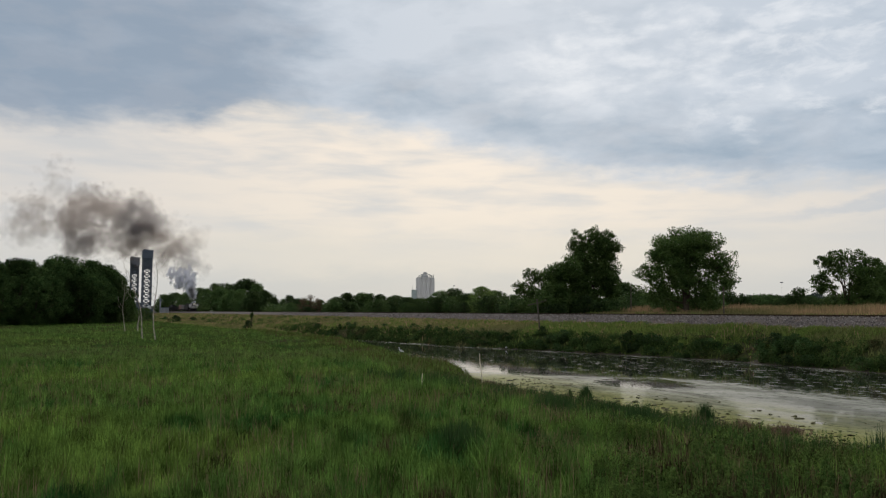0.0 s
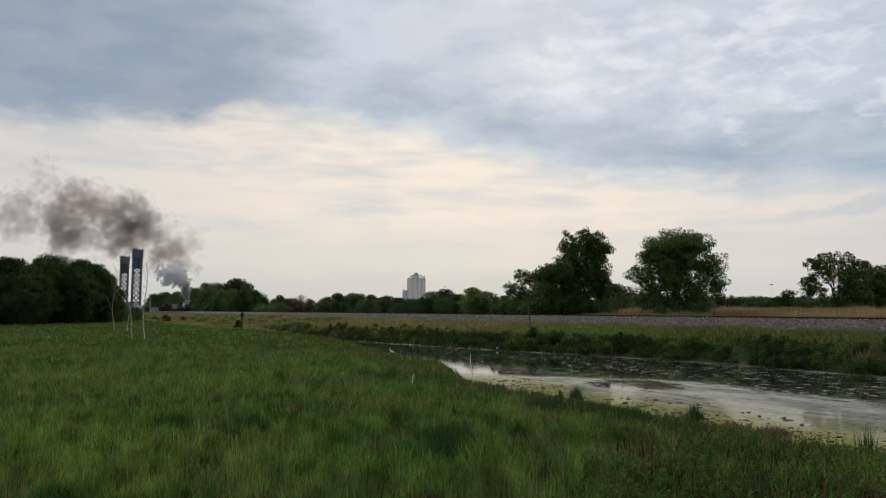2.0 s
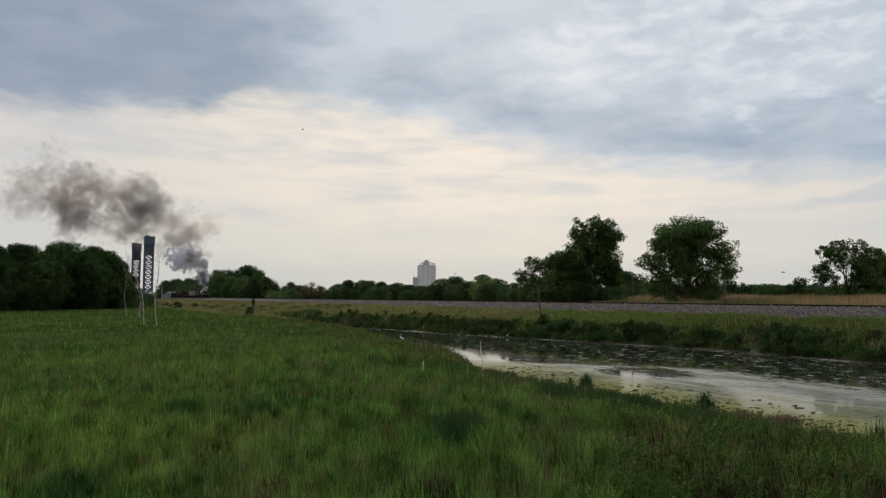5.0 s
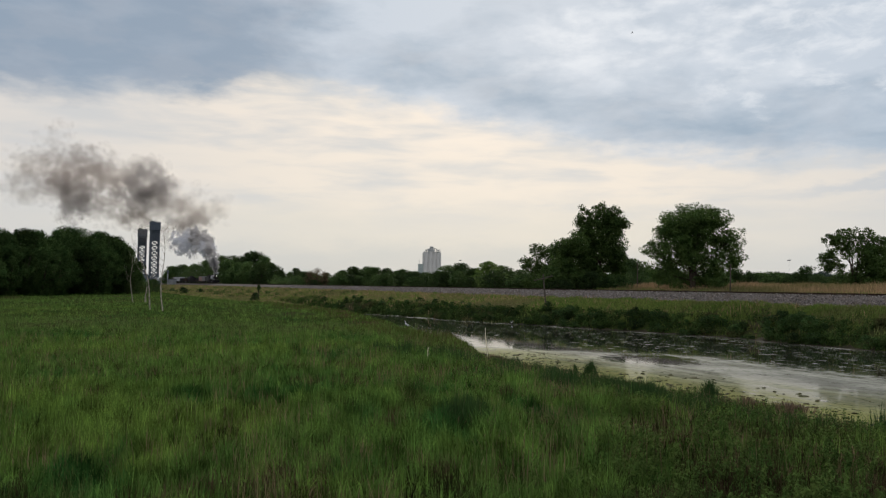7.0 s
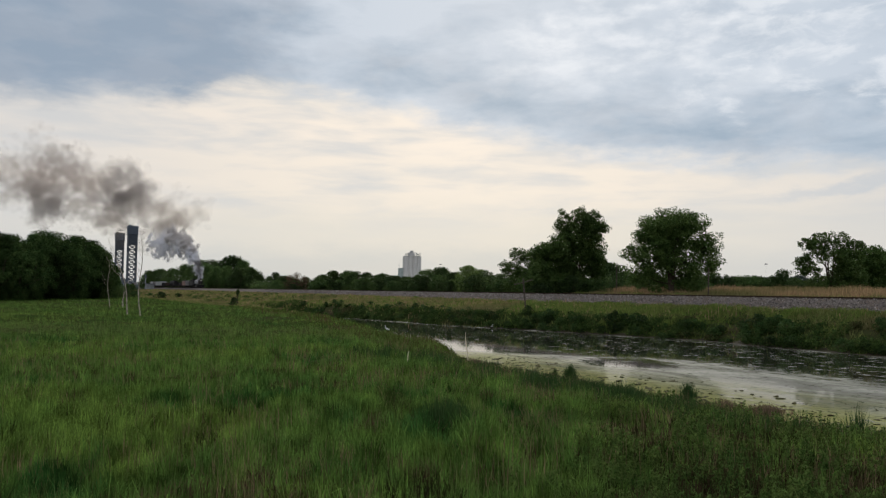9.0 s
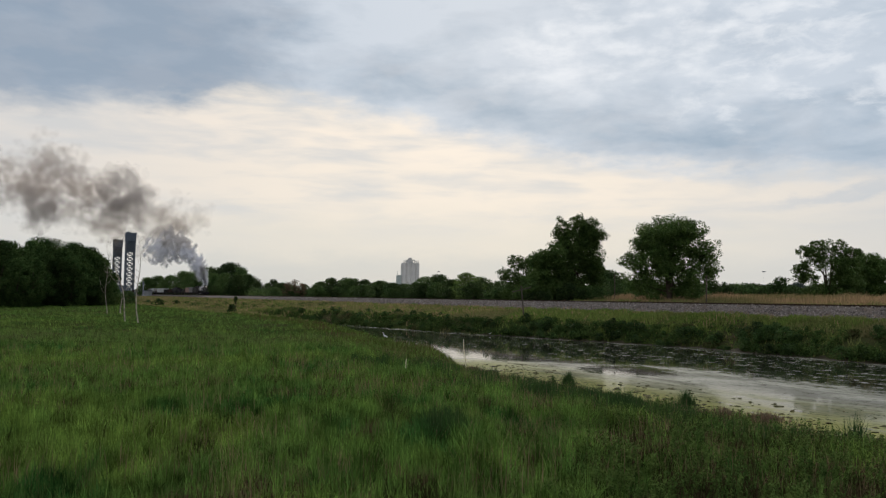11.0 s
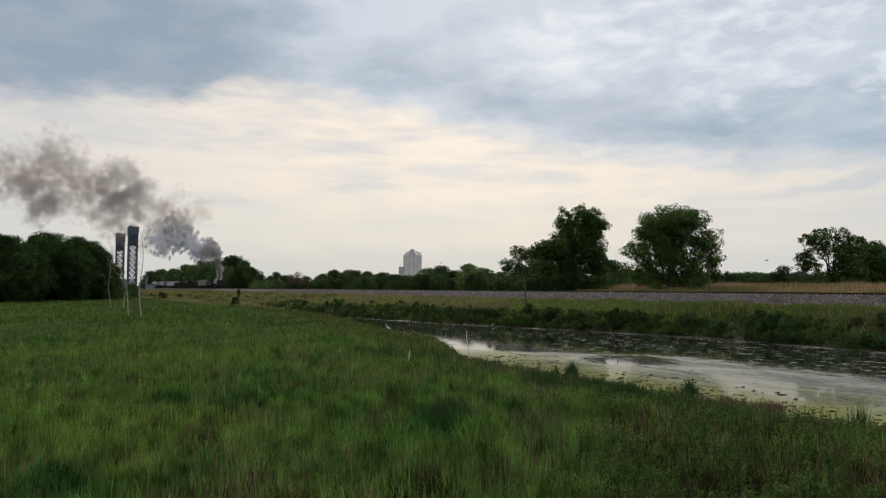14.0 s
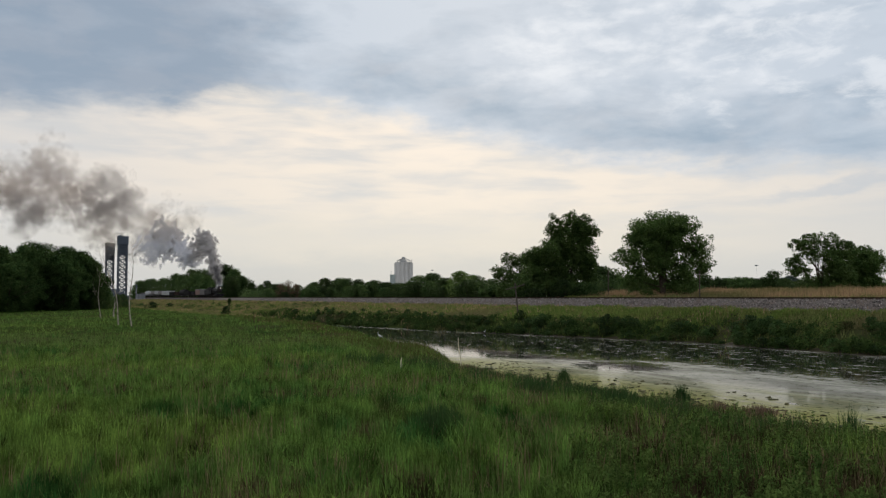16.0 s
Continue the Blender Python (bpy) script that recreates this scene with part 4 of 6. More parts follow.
        repeat(near_kinds + r.randrange(3), b - (0.006 if k < 4 else 0), d, h)
    for b, d, h in ((-0.356, 330, 5.0), (-0.362, 300, 5), (-0.388, 262, 15.0), (-0.381, 270, 10.5), (-0.374, 280, 5.5)):
        repeat(r.randrange(5), b, d, h, "green tree below the lift bridge", "trees below the bridge", wide=0.55 if h > 10 else 1.0)
    # shrubs along the railway bank, above the pond
    kinds2 = []
    for k in range(4):
        kinds2.append(make_tree("shrub", (0, 0), "low dark green shrub on the pond's far bank", "shrub", M_BUSH, "shrubs on the bank", h=1.8, w=3.2, low=0.0, clumps=26, clump_r=0.5, count=1100, leaf=0.20, seed=180 + k, top=0.4, trunk_r=0.03, fork=1))
    first = set()

    def shrub(s, q, f):
        k = r.randrange(4)
        x, y = sq(s, q)
        m = pose(x, y, float(height(x, y)) - 0.1, 0, 0, r.uniform(0, 360))
        if k in first:
            c = copy_thing(kinds2[k], m)
        else:
            first.add(k)
            c = kinds2[k]
            c.matrix_basis = m
        c.scale = (f * r.uniform(0.9, 1.25), f * r.uniform(0.9, 1.25), f)

    s = 30.0
    while s < 172:
        for row in (0.9, 2.3, 3.5):
            x, y = sq(s, 66)
            if r.random() < (0.80 if s < 165 else 0.42) - 0.45 * (row > 3) + 0.4 * float(wave(x, y, 11, 85)):
                shrub(s + r.uniform(-0.8, 0.8), (float(far_shore(s)) if s < 158 else 47.8) + row * (1.0 if s < 110 else 1.5) + r.uniform(-0.5, 0.5), r.uniform(0.38, 0.92) * (0.85 if row < 1 else 1.0) * (1.0 if s < 100 else 0.7))
        s += 1.35 + s * 0.006
    # low growth that joins them
    rr = np.random.RandomState(9)
    n = 1500
    s = 30 + 145 * rr.uniform(0, 1, n) ** 1.25
    off = 0.5 + 3.6 * rr.uniform(0, 1, n)
    q = np.where(s < 158, far_shore(s), 47.8) + off
    x, y = sq(s, q)
    rad = rr.uniform(0.35, 0.8, n) * np.clip(1.1 - 0.06 * off, 0.8, 1.1)
    keep = rr.uniform(0, 1, n) < 0.5 + 0.5 * wave(x, y, 6, 12)
    x, y, rad = x[keep], y[keep], rad[keep]
    cs = np.stack([x, y, height(x, y) + rad * 0.55], 1)
    # scattered low tufts farther along the bank
    s = 176 + 170 * rr.uniform(0, 1, 260) ** 1.2
    x2, y2 = sq(s, 44 + 22 * rr.uniform(0, 1, 260) ** 1.4 + 2.5 * np.sin(s * 0.05))
    far_rad = rr.uniform(0.25, 0.8, 260)
    cs = np.concatenate([cs, np.stack([x2, y2, height(x2, y2) + far_rad * 0.4], 1)])
    rad = np.concatenate([rad, far_rad])
    V, F = leaves(cs, rad, 76000, 0.19, rr)
    tagged(part("bank_undergrowth", tri_mesh("bank_undergrowth", V, F), M_THICKET), "tangled dark green growth along the pond's far bank", "undergrowth", kind="stuff")
    for b, d, f in ((-0.321, 262, 1.3), (-0.300, 270, 0.9), (-0.334, 300, 0.9), (-0.352, 300, 1.3), (-0.361, 310, 1.5)):
        s, q = to_sq(*ahead(b, d))
        shrub(s, q, f)


make_trees()


def make_weeds():
    """Leafy weeds in the rough corner by the near shore, and single tufts of rush."""
    r = np.random.RandomState(91)
    # leafy weeds in patches, each a stem with narrow leaves
    n = 210
    b, d = r.uniform(-0.05, 0.60, n * 4), 11.5 + 28 * r.uniform(0, 1, n * 4) ** 1.15
    x, y = b * d, d
    s, q = to_sq(x, y)
    off = near_shore(s) - q
    keep = (off > 1.0) & (off < 22) & (wave(x, y, 4, 92) + 1.3 * smooth(b, 0.05, 0.35) + r.normal(0, 0.2, n * 4) > 0.8)
    x, y = x[keep][:n], y[keep][:n]
    m = 8
    x = (x[:, None] + r.normal(0, 0.28, (len(x), m))).ravel()
    y = (y[:, None] + r.normal(0, 0.28, (len(y), m))).ravel()
    off = near_shore(to_sq(x, y)[0]) - to_sq(x, y)[1]
    h = r.uniform(0.55, 1.0, len(x)) * np.clip(0.3 + off / 6, 0.35, 1) * (0.8 + 0.3 * wave(x, y, 3, 93))
    g0 = np.maximum(height(x, y), 0)
    cs, rad = [], []
    lx, ly = r.normal(0, 0.10, len(x)), r.normal(0, 0.10, len(x))
    for k in range(9):
        u = 0.28 + 0.085 * k
        cs.append(np.stack([x + lx * u * h, y + ly * u * h, g0 + h * u], 1))
        rad.append(0.035 + 0.075 * h * (1.15 - 0.09 * k))
    V, F = leaves(np.concatenate(cs), np.concatenate(rad), len(x) * 62, 0.085, r, 1.0, 0.5)
    tagged(part("leafy_weeds", tri_mesh("leafy_weeds", V, F), M_WEED), "leafy green weeds in rough grass", "weeds", kind="stuff")
    # a dark belt of rush behind the shore
    s = r.uniform(17, 47, 16000)
    off = 3.0 + 7.5 * r.uniform(0, 1, len(s))
    x, y = sq(s, near_shore(s) - off)
    keep = wave(x, y, 5, 101) + 0.5 * wave(x, y, 1.8, 102) > 0.15
    x, y, off = x[keep], y[keep], off[keep]
    blades("rush_belt", x, y, height(x, y), (0.85 + 0.2 * wave(x, y, 3, 103)) * np.clip(0.45 + off / 9, 0.5, 1), 0.02, M_RUSH, "dark green rush growing behind the shore", "rush", 0.2, 104)
    # darker tufts close by, added to stand in for shade between the blades
    x, y = scatter(30000, 9.5, 15.5, 1.2, 131)
    keep = (wave(x, y, 4.5, 132) + 0.6 * wave(x, y, 1.3, 133) - 0.5 * (y - 12.5) > 0.0) & (near_shore(to_sq(x, y)[0]) - to_sq(x, y)[1] > 1)
    x, y = x[keep], y[keep]
    blades("dark_tufts", x, y, height(x, y), 0.58 + 0.16 * wave(x, y, 1.4, 134), 0.015, M_RUSH, "dark green tufts that stand in for shade in near grass", "grass", 0.35, 135)
    # dying weeds among them, which also stand in for the taller growth's self-shadow
    x, y = scatter(90000, 11, 40, 1.2, 105)
    s, q = to_sq(x, y)
    keep = (near_shore(s) - q > 2.5) & (wave(x, y, 3.2, 106) + 0.5 * wave(x, y, 1.1, 107) + 1.7 * smooth(x / y, 0.08, 0.42) > 0.85)
    x, y = x[keep], y[keep]
    blades("dying_weeds", x, y, height(x, y), 0.60 + 0.2 * wave(x, y, 2, 108), 0.02, M_RUSSET, "dark brown dying weeds in rough grass", "weeds", 0.5, 109)
    # a withered mat at the water's edge
    s = r.uniform(17, 56, 9000)
    x, y = sq(s, near_shore(s) - 1.6 + 2.3 * r.uniform(0, 1, len(s)) ** 1.3)
    keep = wave(x, y, 2.6, 110) + 0.5 * wave(x, y, 0.9, 111) > -0.15
    x, y = x[keep], y[keep]
    blades("withered_mat", x, y, np.maximum(height(x, y), 0.0), np.full(len(x), 0.17), 0.035, M_DEAD, "low withered brown growth at the water's edge", "weeds", 0.7, 112, 1)
    # brown dead grass in patches
    x, y = scatter(70000, 11, 46, 1.2, 96)
    s, q = to_sq(x, y)
    spot = wave(x, y, 4.5, 97) + 0.5 * wave(x, y, 1.5, 98) + 0.55 * smooth(x / y, -0.05, 0.35)
    keep = (near_shore(s) - q > 0.8) & (spot > 0.72)
    x, y = x[keep], y[keep]
    blades("dead_grass", x, y, height(x, y), 0.56 + 0.12 * wave(x, y, 3, 99), 0.014 + 0.0003 * y, M_DEAD, "reddish brown dead grass in patches", "grass", 0.45, 97)
    # rush tufts at the water's edge: bearing, distance, height, spread, blades
    for b, d, h, sp, n, label in ((0.171, 46.6, 1.1, 0.42, 600, "dark round tuft of rush at the water's edge"), (0.313, 38.6, 1.05, 0.55, 420, "loose tuft of rush with seed heads by the shore"),
                                  (0.517, 28.0, 1.35, 0.55, 160, "tall reed blades standing by the shore"), (0.152, 49.2, 0.65, 0.25, 160, "small tuft of rush at the water's edge"),
                                  (0.202, 33.5, 1.0, 1.5, 1100, "broad clump of dark rush near the shore"), (0.135, 34.5, 0.95, 1.2, 700, "broad clump of dark rush in rough grass"),
                                  (0.240, 30.0, 1.15, 1.3, 1200, "broad clump of dark rush in rough grass"), (0.022, 22.9, 1.05, 1.3, 1100, "broad clump of dark rush in rough grass"), (0.407, 35.6, 0.49, 1.2, 420, "withered rosy reed at the water's edge"), (0.058, 57.0, 0.49, 1.2, 320, "withered brown reed at the water's edge"), (0.358, 37.2, 0.48, 0.8, 200, "withered rosy reed at the water's edge")):
        x, y = b * d + r.normal(0, sp * 0.4, n), d + r.normal(0, sp * 0.4, n)
        ob = blades("rush_tuft", x, y, np.maximum(height(x, y), 0), np.full(n, h) * np.clip(1.15 - np.hypot(x - b * d, y - d) / (sp * 1.6), 0.4, 1), 0.022, M_ROSY if h < 0.5 else M_RUSH, label, "rush", 0.25, 95, 2)
        tagged(ob, group="rush tufts on the shore")
    # bare mud at the foot of the far bank and along the near shore
    for name, fn, lo, hi in (("far_mud_edge", far_shore, -0.5, 1.0), ("near_mud_edge", near_shore, -1.3, 0.15)):
        s = np.arange(10, 104 if fn is far_shore else 52, 0.9)
        rows = []
        for t in np.linspace(0, 1, 5):
            q = fn(s) + lo + (hi - lo) * t + 0.3 * np.sin(s * (1.3 + t) + 5 * t)
            x, y = sq(s, q)
            rows.append(np.stack([x, y, np.maximum(height(x, y), -0.02) + 0.03 * (1 - abs(2 * t - 1)) + 0.012], 1))
        V = np.stack(rows, 1)
        i = np.arange(len(s) * 5).reshape(len(s), 5)
        F = np.stack([i[:-1, :-1], i[1:, :-1], i[1:, 1:], i[:-1, 1:]], -1).reshape(-1, 4)[:, ::-1]
        tagged(part(name, tri_mesh(name, V.reshape(-1, 3), F), M_MUD), "damp brown mud along the water's edge", "mud", kind="structure")


make_weeds()

# ---------------------------------------------------------------- bridge, silo, poles


def make_lift_tower(at, high, turn):
    ob = thing("bridge_tower", (*at, 3.0), "tall steel lattice tower of a vertical lift bridge, tinted blue-grey for haze", "bridge tower", "lift bridge towers", turn)
    w, d = 3.1, 2.7
    for sx in (-1, 1):
        for sy in (-1, 1):
            part("leg", box((sx * w - 0.6, sy * d - 0.6, -2), (sx * w + 0.6, sy * d + 0.6, high - 6)), M_STEEL, ob)
    n = 11
    step = (high - 8) / n
    for k in range(n):
        z0, z1 = k * step, (k + 1) * step
        for sy in (-1, 1):
            part("brace", add_tube(tube((-w, sy * d, z0), (w, sy * d, z1), 0.24, sides=4), (w, sy * d, z0), (-w, sy * d, z1), 0.24, sides=4), M_STEEL, ob)
            part("girt", box((-w, sy * d - 0.25, z1 - 0.3), (w, sy * d + 0.25, z1 + 0.3)), M_STEEL, ob)
        for sx in (-1, 1):
            part("brace", add_tube(tube((sx * w, -d, z0), (sx * w, d, z1), 0.28, sides=4), (sx * w, d, z0), (sx * w, -d, z1), 0.28, sides=4), M_STEEL, ob)
    part("counterweight", box((-w + 0.6, -d + 0.4, high - 16.5), (w - 0.6, d - 0.4, high - 7.9), 0.2), M_HOUSE, ob)
    part("machine_house", box((-w - 0.9, -d - 0.9, high - 8.0), (w + 0.9, d + 0.9, high - 1.2), 0.15), M_HOUSE, ob)
    rail = bmesh.new()
    for sy in (-1, 1):
        add_box(rail, (-w - 1, sy * (d + 1) - 0.08, high - 1.1), (w + 1, sy * (d + 1) + 0.08, high - 0.9))
        for k in range(5):
            xx = -w - 1 + k * (2 * w + 2) / 4
            add_box(rail, (xx - 0.08, sy * (d + 1) - 0.08, high - 2.3), (xx + 0.08, sy * (d + 1) + 0.08, high - 0.9))
    part("railing", rail, M_STEEL, ob)
    for sy in (-2.2, 2.2):
        part("sheave", tube((-w + 1, sy - 0.4, high - 1.6), (-w + 1, sy + 0.4, high - 1.6), 1.5, sides=16), M_STEEL, ob)
    part("mast", tube((0, 0, high - 2.2), (0, 0, high + 1.6), 0.12), M_STEEL, ob)
    return ob


def make_bridge():
    turn = math.degrees(math.atan2(NY, NX))
    zs = [(707.0, 0.0), (807.0, 0.0)]
    for s, dq in zs:
        make_lift_tower(sq(s, TRACK_Q + dq), 52.0, turn)
    ob = thing("lift_span", (*sq(757, TRACK_Q), 2.6), "lowered dark steel truss span between two lift towers", "bridge span", turn=turn)
    for side in (-1, 1):
        for z in (0.2, 9.0):
            part("chord", box((side * 4.2 - 0.4, -44, z - 0.4), (side * 4.2 + 0.4, 44, z + 0.4)), M_STEEL, ob)
        for k in range(9):
            y0 = -44 + k * 9.8
            part("web", add_tube(tube((side * 4.2, y0, 0.2), (side * 4.2, y0 + 9.6, 9.0), 0.3, sides=4), (side * 4.2, y0, 0), (side * 4.2, y0, 9), 0.25, sides=4), M_STEEL, ob)
    part("deck", box((-4.5, -44.5, 0), (4.5, 44.5, 1.4)), M_STEEL, ob)
    ob = thing("approach_girder", (*sq(664, TRACK_Q), 2.0), "dark steel plate girder carrying the railway to the bridge", "bridge span", turn=turn)
    for side in (-1, 1):
        part("girder", box((side * 3.4 - 0.3, -38, 0.0), (side * 3.4 + 0.3, 38, 4.4), 0.05), M_STEEL, ob)
    part("deck", box((-3, -38, 0.6), (3, 38, 1.6)), M_STEEL, ob)
    # the bridge's control cabin beside the track
    ob = thing("relay_cabin", (*sq(545, 70), float(height(*sq(545, 70)))), "small pale metal cabin with a mast beside the track", "cabin", turn=turn)
    part("wall", box((-2.2, -3.4, 0), (2.2, 3.4, 3.6), 0.06), M_METAL, ob)
    part("roof", box((-2.6, -3.8, 3.6), (2.6, 3.8, 3.9), 0.05), M_STEEL, ob)
    part("mast", tube((-2.6, 0, 0), (-2.6, 0, 9.5), 0.35, 0.3), M_METAL, ob)
    part("signal_head", box((-3.1, -0.5, 7.4), (-2.1, 0.5, 9.3), 0.08), M_STEEL, ob)


make_bridge()


def make_elevator():
    x, y = ahead(-0.0215, 1150)
    ob = thing("grain_elevator", (x, y, 3.8), "pale concrete grain elevator of joined silos, far beyond the trees", "grain elevator", turn=12)
    R, H = 3.5, 48.5
    for k in range(4):
        for j in range(2):
            bm = tube((-9.0 + k * 6.0, -3.0 + j * 6.0, 0), (-9.0 + k * 6.0, -3.0 + j * 6.0, H), R, sides=20)
            part("silo", bm, M_CONCRETE, ob)
    part("roof_slab", box((-10.8, -6.6, H), (10.8, 6.6, H + 0.9), 0.1), M_CONCRETE, ob)
    part("headhouse", box((-4.6, -3.5, H + 0.9), (3.4, 3.5, H + 4.6), 0.15), M_HEAD, ob)
    part("upper_headhouse", box((-2.6, -2.4, H + 4.6), (1.6, 2.4, H + 8.2), 0.15), M_HEAD, ob)
    for xx, hh in ((-9.5, 4.0), (-6.5, 5.0), (5.2, 5.2), (7.6, 3.8), (10.2, 4.4)):
        part("vent", add_tube(tube((xx, -5.5, H), (xx, -5.5, H + hh), 0.35), (xx, -5.5, H + hh - 0.6), (xx, -5.5, H + hh), 0.8, 0.7), M_METAL, ob)
    rail = bmesh.new()
    for k in range(9):
        add_box(rail, (-10.7 + k * 2.67 - 0.1, -6.6, H + 0.9), (-10.7 + k * 2.67 + 0.1, -6.4, H + 2.3))
    add_box(rail, (-10.8, -6.6, H + 2.1), (10.8, -6.4, H + 2.3))
    part("railing", rail, M_STEEL, ob)
    for a, b in (((-1, -2.4, H + 7), (-9.5, -5.5, H + 2)), ((0.5, -2.4, H + 7), (9.0, -5.5, H + 2))):
        part("spout", tube(a, b, 0.4), M_METAL, ob)
    part("conveyor_leg", tube((-11.6, -4, 0), (-11.6, -4, H + 1), 0.6), M_METAL, ob)
    part("annex", box((-18.4, -4, 0), (-12.6, 5, 31.5), 0.2), M_ANNEX, ob)
    part("annex_roof", box((-18.8, -4.4, 31.5), (-12.2, 5.4, 32.2), 0.2), M_ANNEX, ob)
    part("annex_frame", add_box(box((-18.4, -4, 32.2), (-18.1, -3.7, 37.5)), (-13.2, -4, 32.2), (-12.9, -3.7, 37.5)), M_METAL, ob)


make_elevator()


def make_dead_tree(at, h, lean, r, seed, label, twigs=7):
    x, y = at
    ob = thing("dead_tree", (x, y, float(height(x, y)) - 0.1), label, "dead tree", "bare trees in the field")
    rnd = random.Random(seed)
    pts = [Vector((lean * h * u + 0.028 * h * math.sin(6.5 * u + seed), 0.02 * h * math.sin(4 * u), h * u)) for u in (0, 0.15, 0.3, 0.45, 0.6, 0.75, 0.9, 1.0)]
    part("trunk", add_path(bmesh.new(), pts, [r * 1.3, r, r * 0.9, r * 0.75, r * 0.6, r * 0.42, r * 0.25, r * 0.08]), M_DEADWOOD, ob)
    for k in range(twigs):
        u = 0.42 + 0.55 * k / twigs
        p = pts[0].lerp(pts[-1], u)
        i = min(6, int(u * 7))
        p = pts[i].lerp(pts[i + 1], u * 7 - i)
        a = rnd.choice((-1, 1)) * rnd.uniform(0.4, 1.0)
        ln = h * rnd.uniform(0.09, 0.24) * (1.25 - u * 0.6)
        e1 = p + Vector((a * ln * 0.6, rnd.uniform(-0.3, 0.3) * ln, ln * 0.45))
        e2 = e1 + Vector((a * ln * 0.45, rnd.uniform(-0.2, 0.2) * ln, ln * 0.65))
        bm = add_path(bmesh.new(), [p, e1, e2], [r * 0.34, r * 0.22, r * 0.06], 5)
        add_path(bm, [e1, e1 + Vector((a * ln * 0.1, 0.1 * ln, ln * 0.6))], [r * 0.16, r * 0.05], 4)
        part("branch", bm, M_DEADWOOD, ob)


make_dead_tree(ahead(-0.345, 121), 12.6, -0.03, 0.085, 3, "bleached bare dead tree standing in the field", 8)
make_dead_tree(ahead(-0.358, 123), 10.5, -0.235, 0.09, 5, "leaning bleached bare dead tree in the field", 8)
make_dead_tree(ahead(-0.383, 160), 9.5, -0.03, 0.075, 8, "thin dead tree at the wood's edge", 7)
make_dead_tree(ahead(-0.366, 165), 4.0, 0.02, 0.15, 9, "broken pale trunk at the wood's edge", 2)


def make_small_tree():
    x, y = ahead(-0.2297, 175)
    make_tree("sapling", (x, y), "small thin tree with a tuft of leaves", "tree", M_LEAF_FAR, h=3.4, w=0.8, low=2.3, clumps=8, clump_r=0.34, count=330, leaf=0.22, seed=201, top=0.6, trunk_r=0.15)
    make_tree("bush", ahead(-0.2345, 170), "round dark bush at the foot of a sapling", "bush", M_BUSH, h=1.9, w=2.6, low=0.1, clumps=16, clump_r=0.5, count=900, leaf=0.2, seed=202, top=0.4, trunk_r=0.05, fork=2)


make_small_tree()


def make_pole():
    x, y = ahead(0.1165, 121)
    ob = thing("telegraph_pole", (x, y, float(height(x, y)) - 0.2), "old leaning wooden telegraph pole with one crooked crossarm", "telegraph pole")
    part("post", tube((0, 0, 0), (-0.42, 0.1, 4.7), 0.12, 0.09), M_OLDWOOD, ob)
    arm = tube((-1.75, 0.1, 3.75), (1.0, 0.1, 4.5), 0.07, 0.06, 6)
    arm_ob = part("crossarm", arm, M_OLDWOOD, ob)
    for u in (0.05, 0.2, 0.75, 0.95):
        p = Vector((-1.75, 0.1, 3.75)).lerp(Vector((1.0, 0.1, 4.5)), u)
        part("insulator_pin", tube(p, p + Vector((-0.04, 0, 0.22)), 0.035, 0.03, 6), M_OLDWOOD, arm_ob)
    for b, d, h in ((0.3375, 114, 5.6), (0.226, 140, 6.2)):
        x, y = ahead(b, d)
        ob = thing("telegraph_pole", (x, y, float(height(x, y)) - 0.2), "weathered bare wooden pole beside the railway", "telegraph pole")
        part("post", tube((0, 0, 0), (0.05, 0, h * 0.75), 0.10, 0.08), M_OLDWOOD, ob)
        part("cap", tube((0.05, 0, h * 0.75), (0.05, 0, h * 0.75 + 0.15), 0.11, 0.02), M_OLDWOOD, ob)


make_pole()


def make_mast(b, d, top, label):
    x, y = ahead(b, d)
    z = float(height(x, y))
    ob = thing("light_mast", (x, y, z), label, "mast", "far masts")
    part("pole", tube((0, 0, 0), (0, 0, top - z), 0.03, 0.025, 6), M_METAL, ob)
    part("lamp_head", box((-0.9, -0.4, top - z - 0.2), (0.9, 0.4, top - z + 0.35), 0.1), M_STEEL, ob)


make_mast(0.0130, 700, 27.4, "thin grey mast with a lamp head near the grain elevator")
make_mast(0.4080, 500, 24.0, "thin grey mast with a lamp head beyond the trees")


def make_stick(s, q, h, lean, label):
    x, y = sq(s, q)
    ob = thing("stick", (x, y, max(0.0, float(height(x, y))) - 0.05), label, "stick", "sticks on the shore")
    pts = [Vector((lean * h * u + 0.015 * h * math.sin(7 * u), 0, h * u)) for u in (0, 0.35, 0.7, 1.0)]
    part("stem", add_path(bmesh.new(), pts, [0.036, 0.033, 0.028, 0.016]), M_STICK, ob)
    part("side_twig", add_path(bmesh.new(), [pts[1], pts[1] + Vector((0.1, 0.02, 0.2))], [0.015, 0.006], 5), M_STICK, ob)


make_stick(*to_sq(*ahead(0.0475, 59.5)), 2.15, -0.10, "pale bare stick standing at the water's edge")
make_stick(*to_sq(*ahead(-0.025, 45.0)), 0.8, 0.05, "short pale stub among the shore weeds")


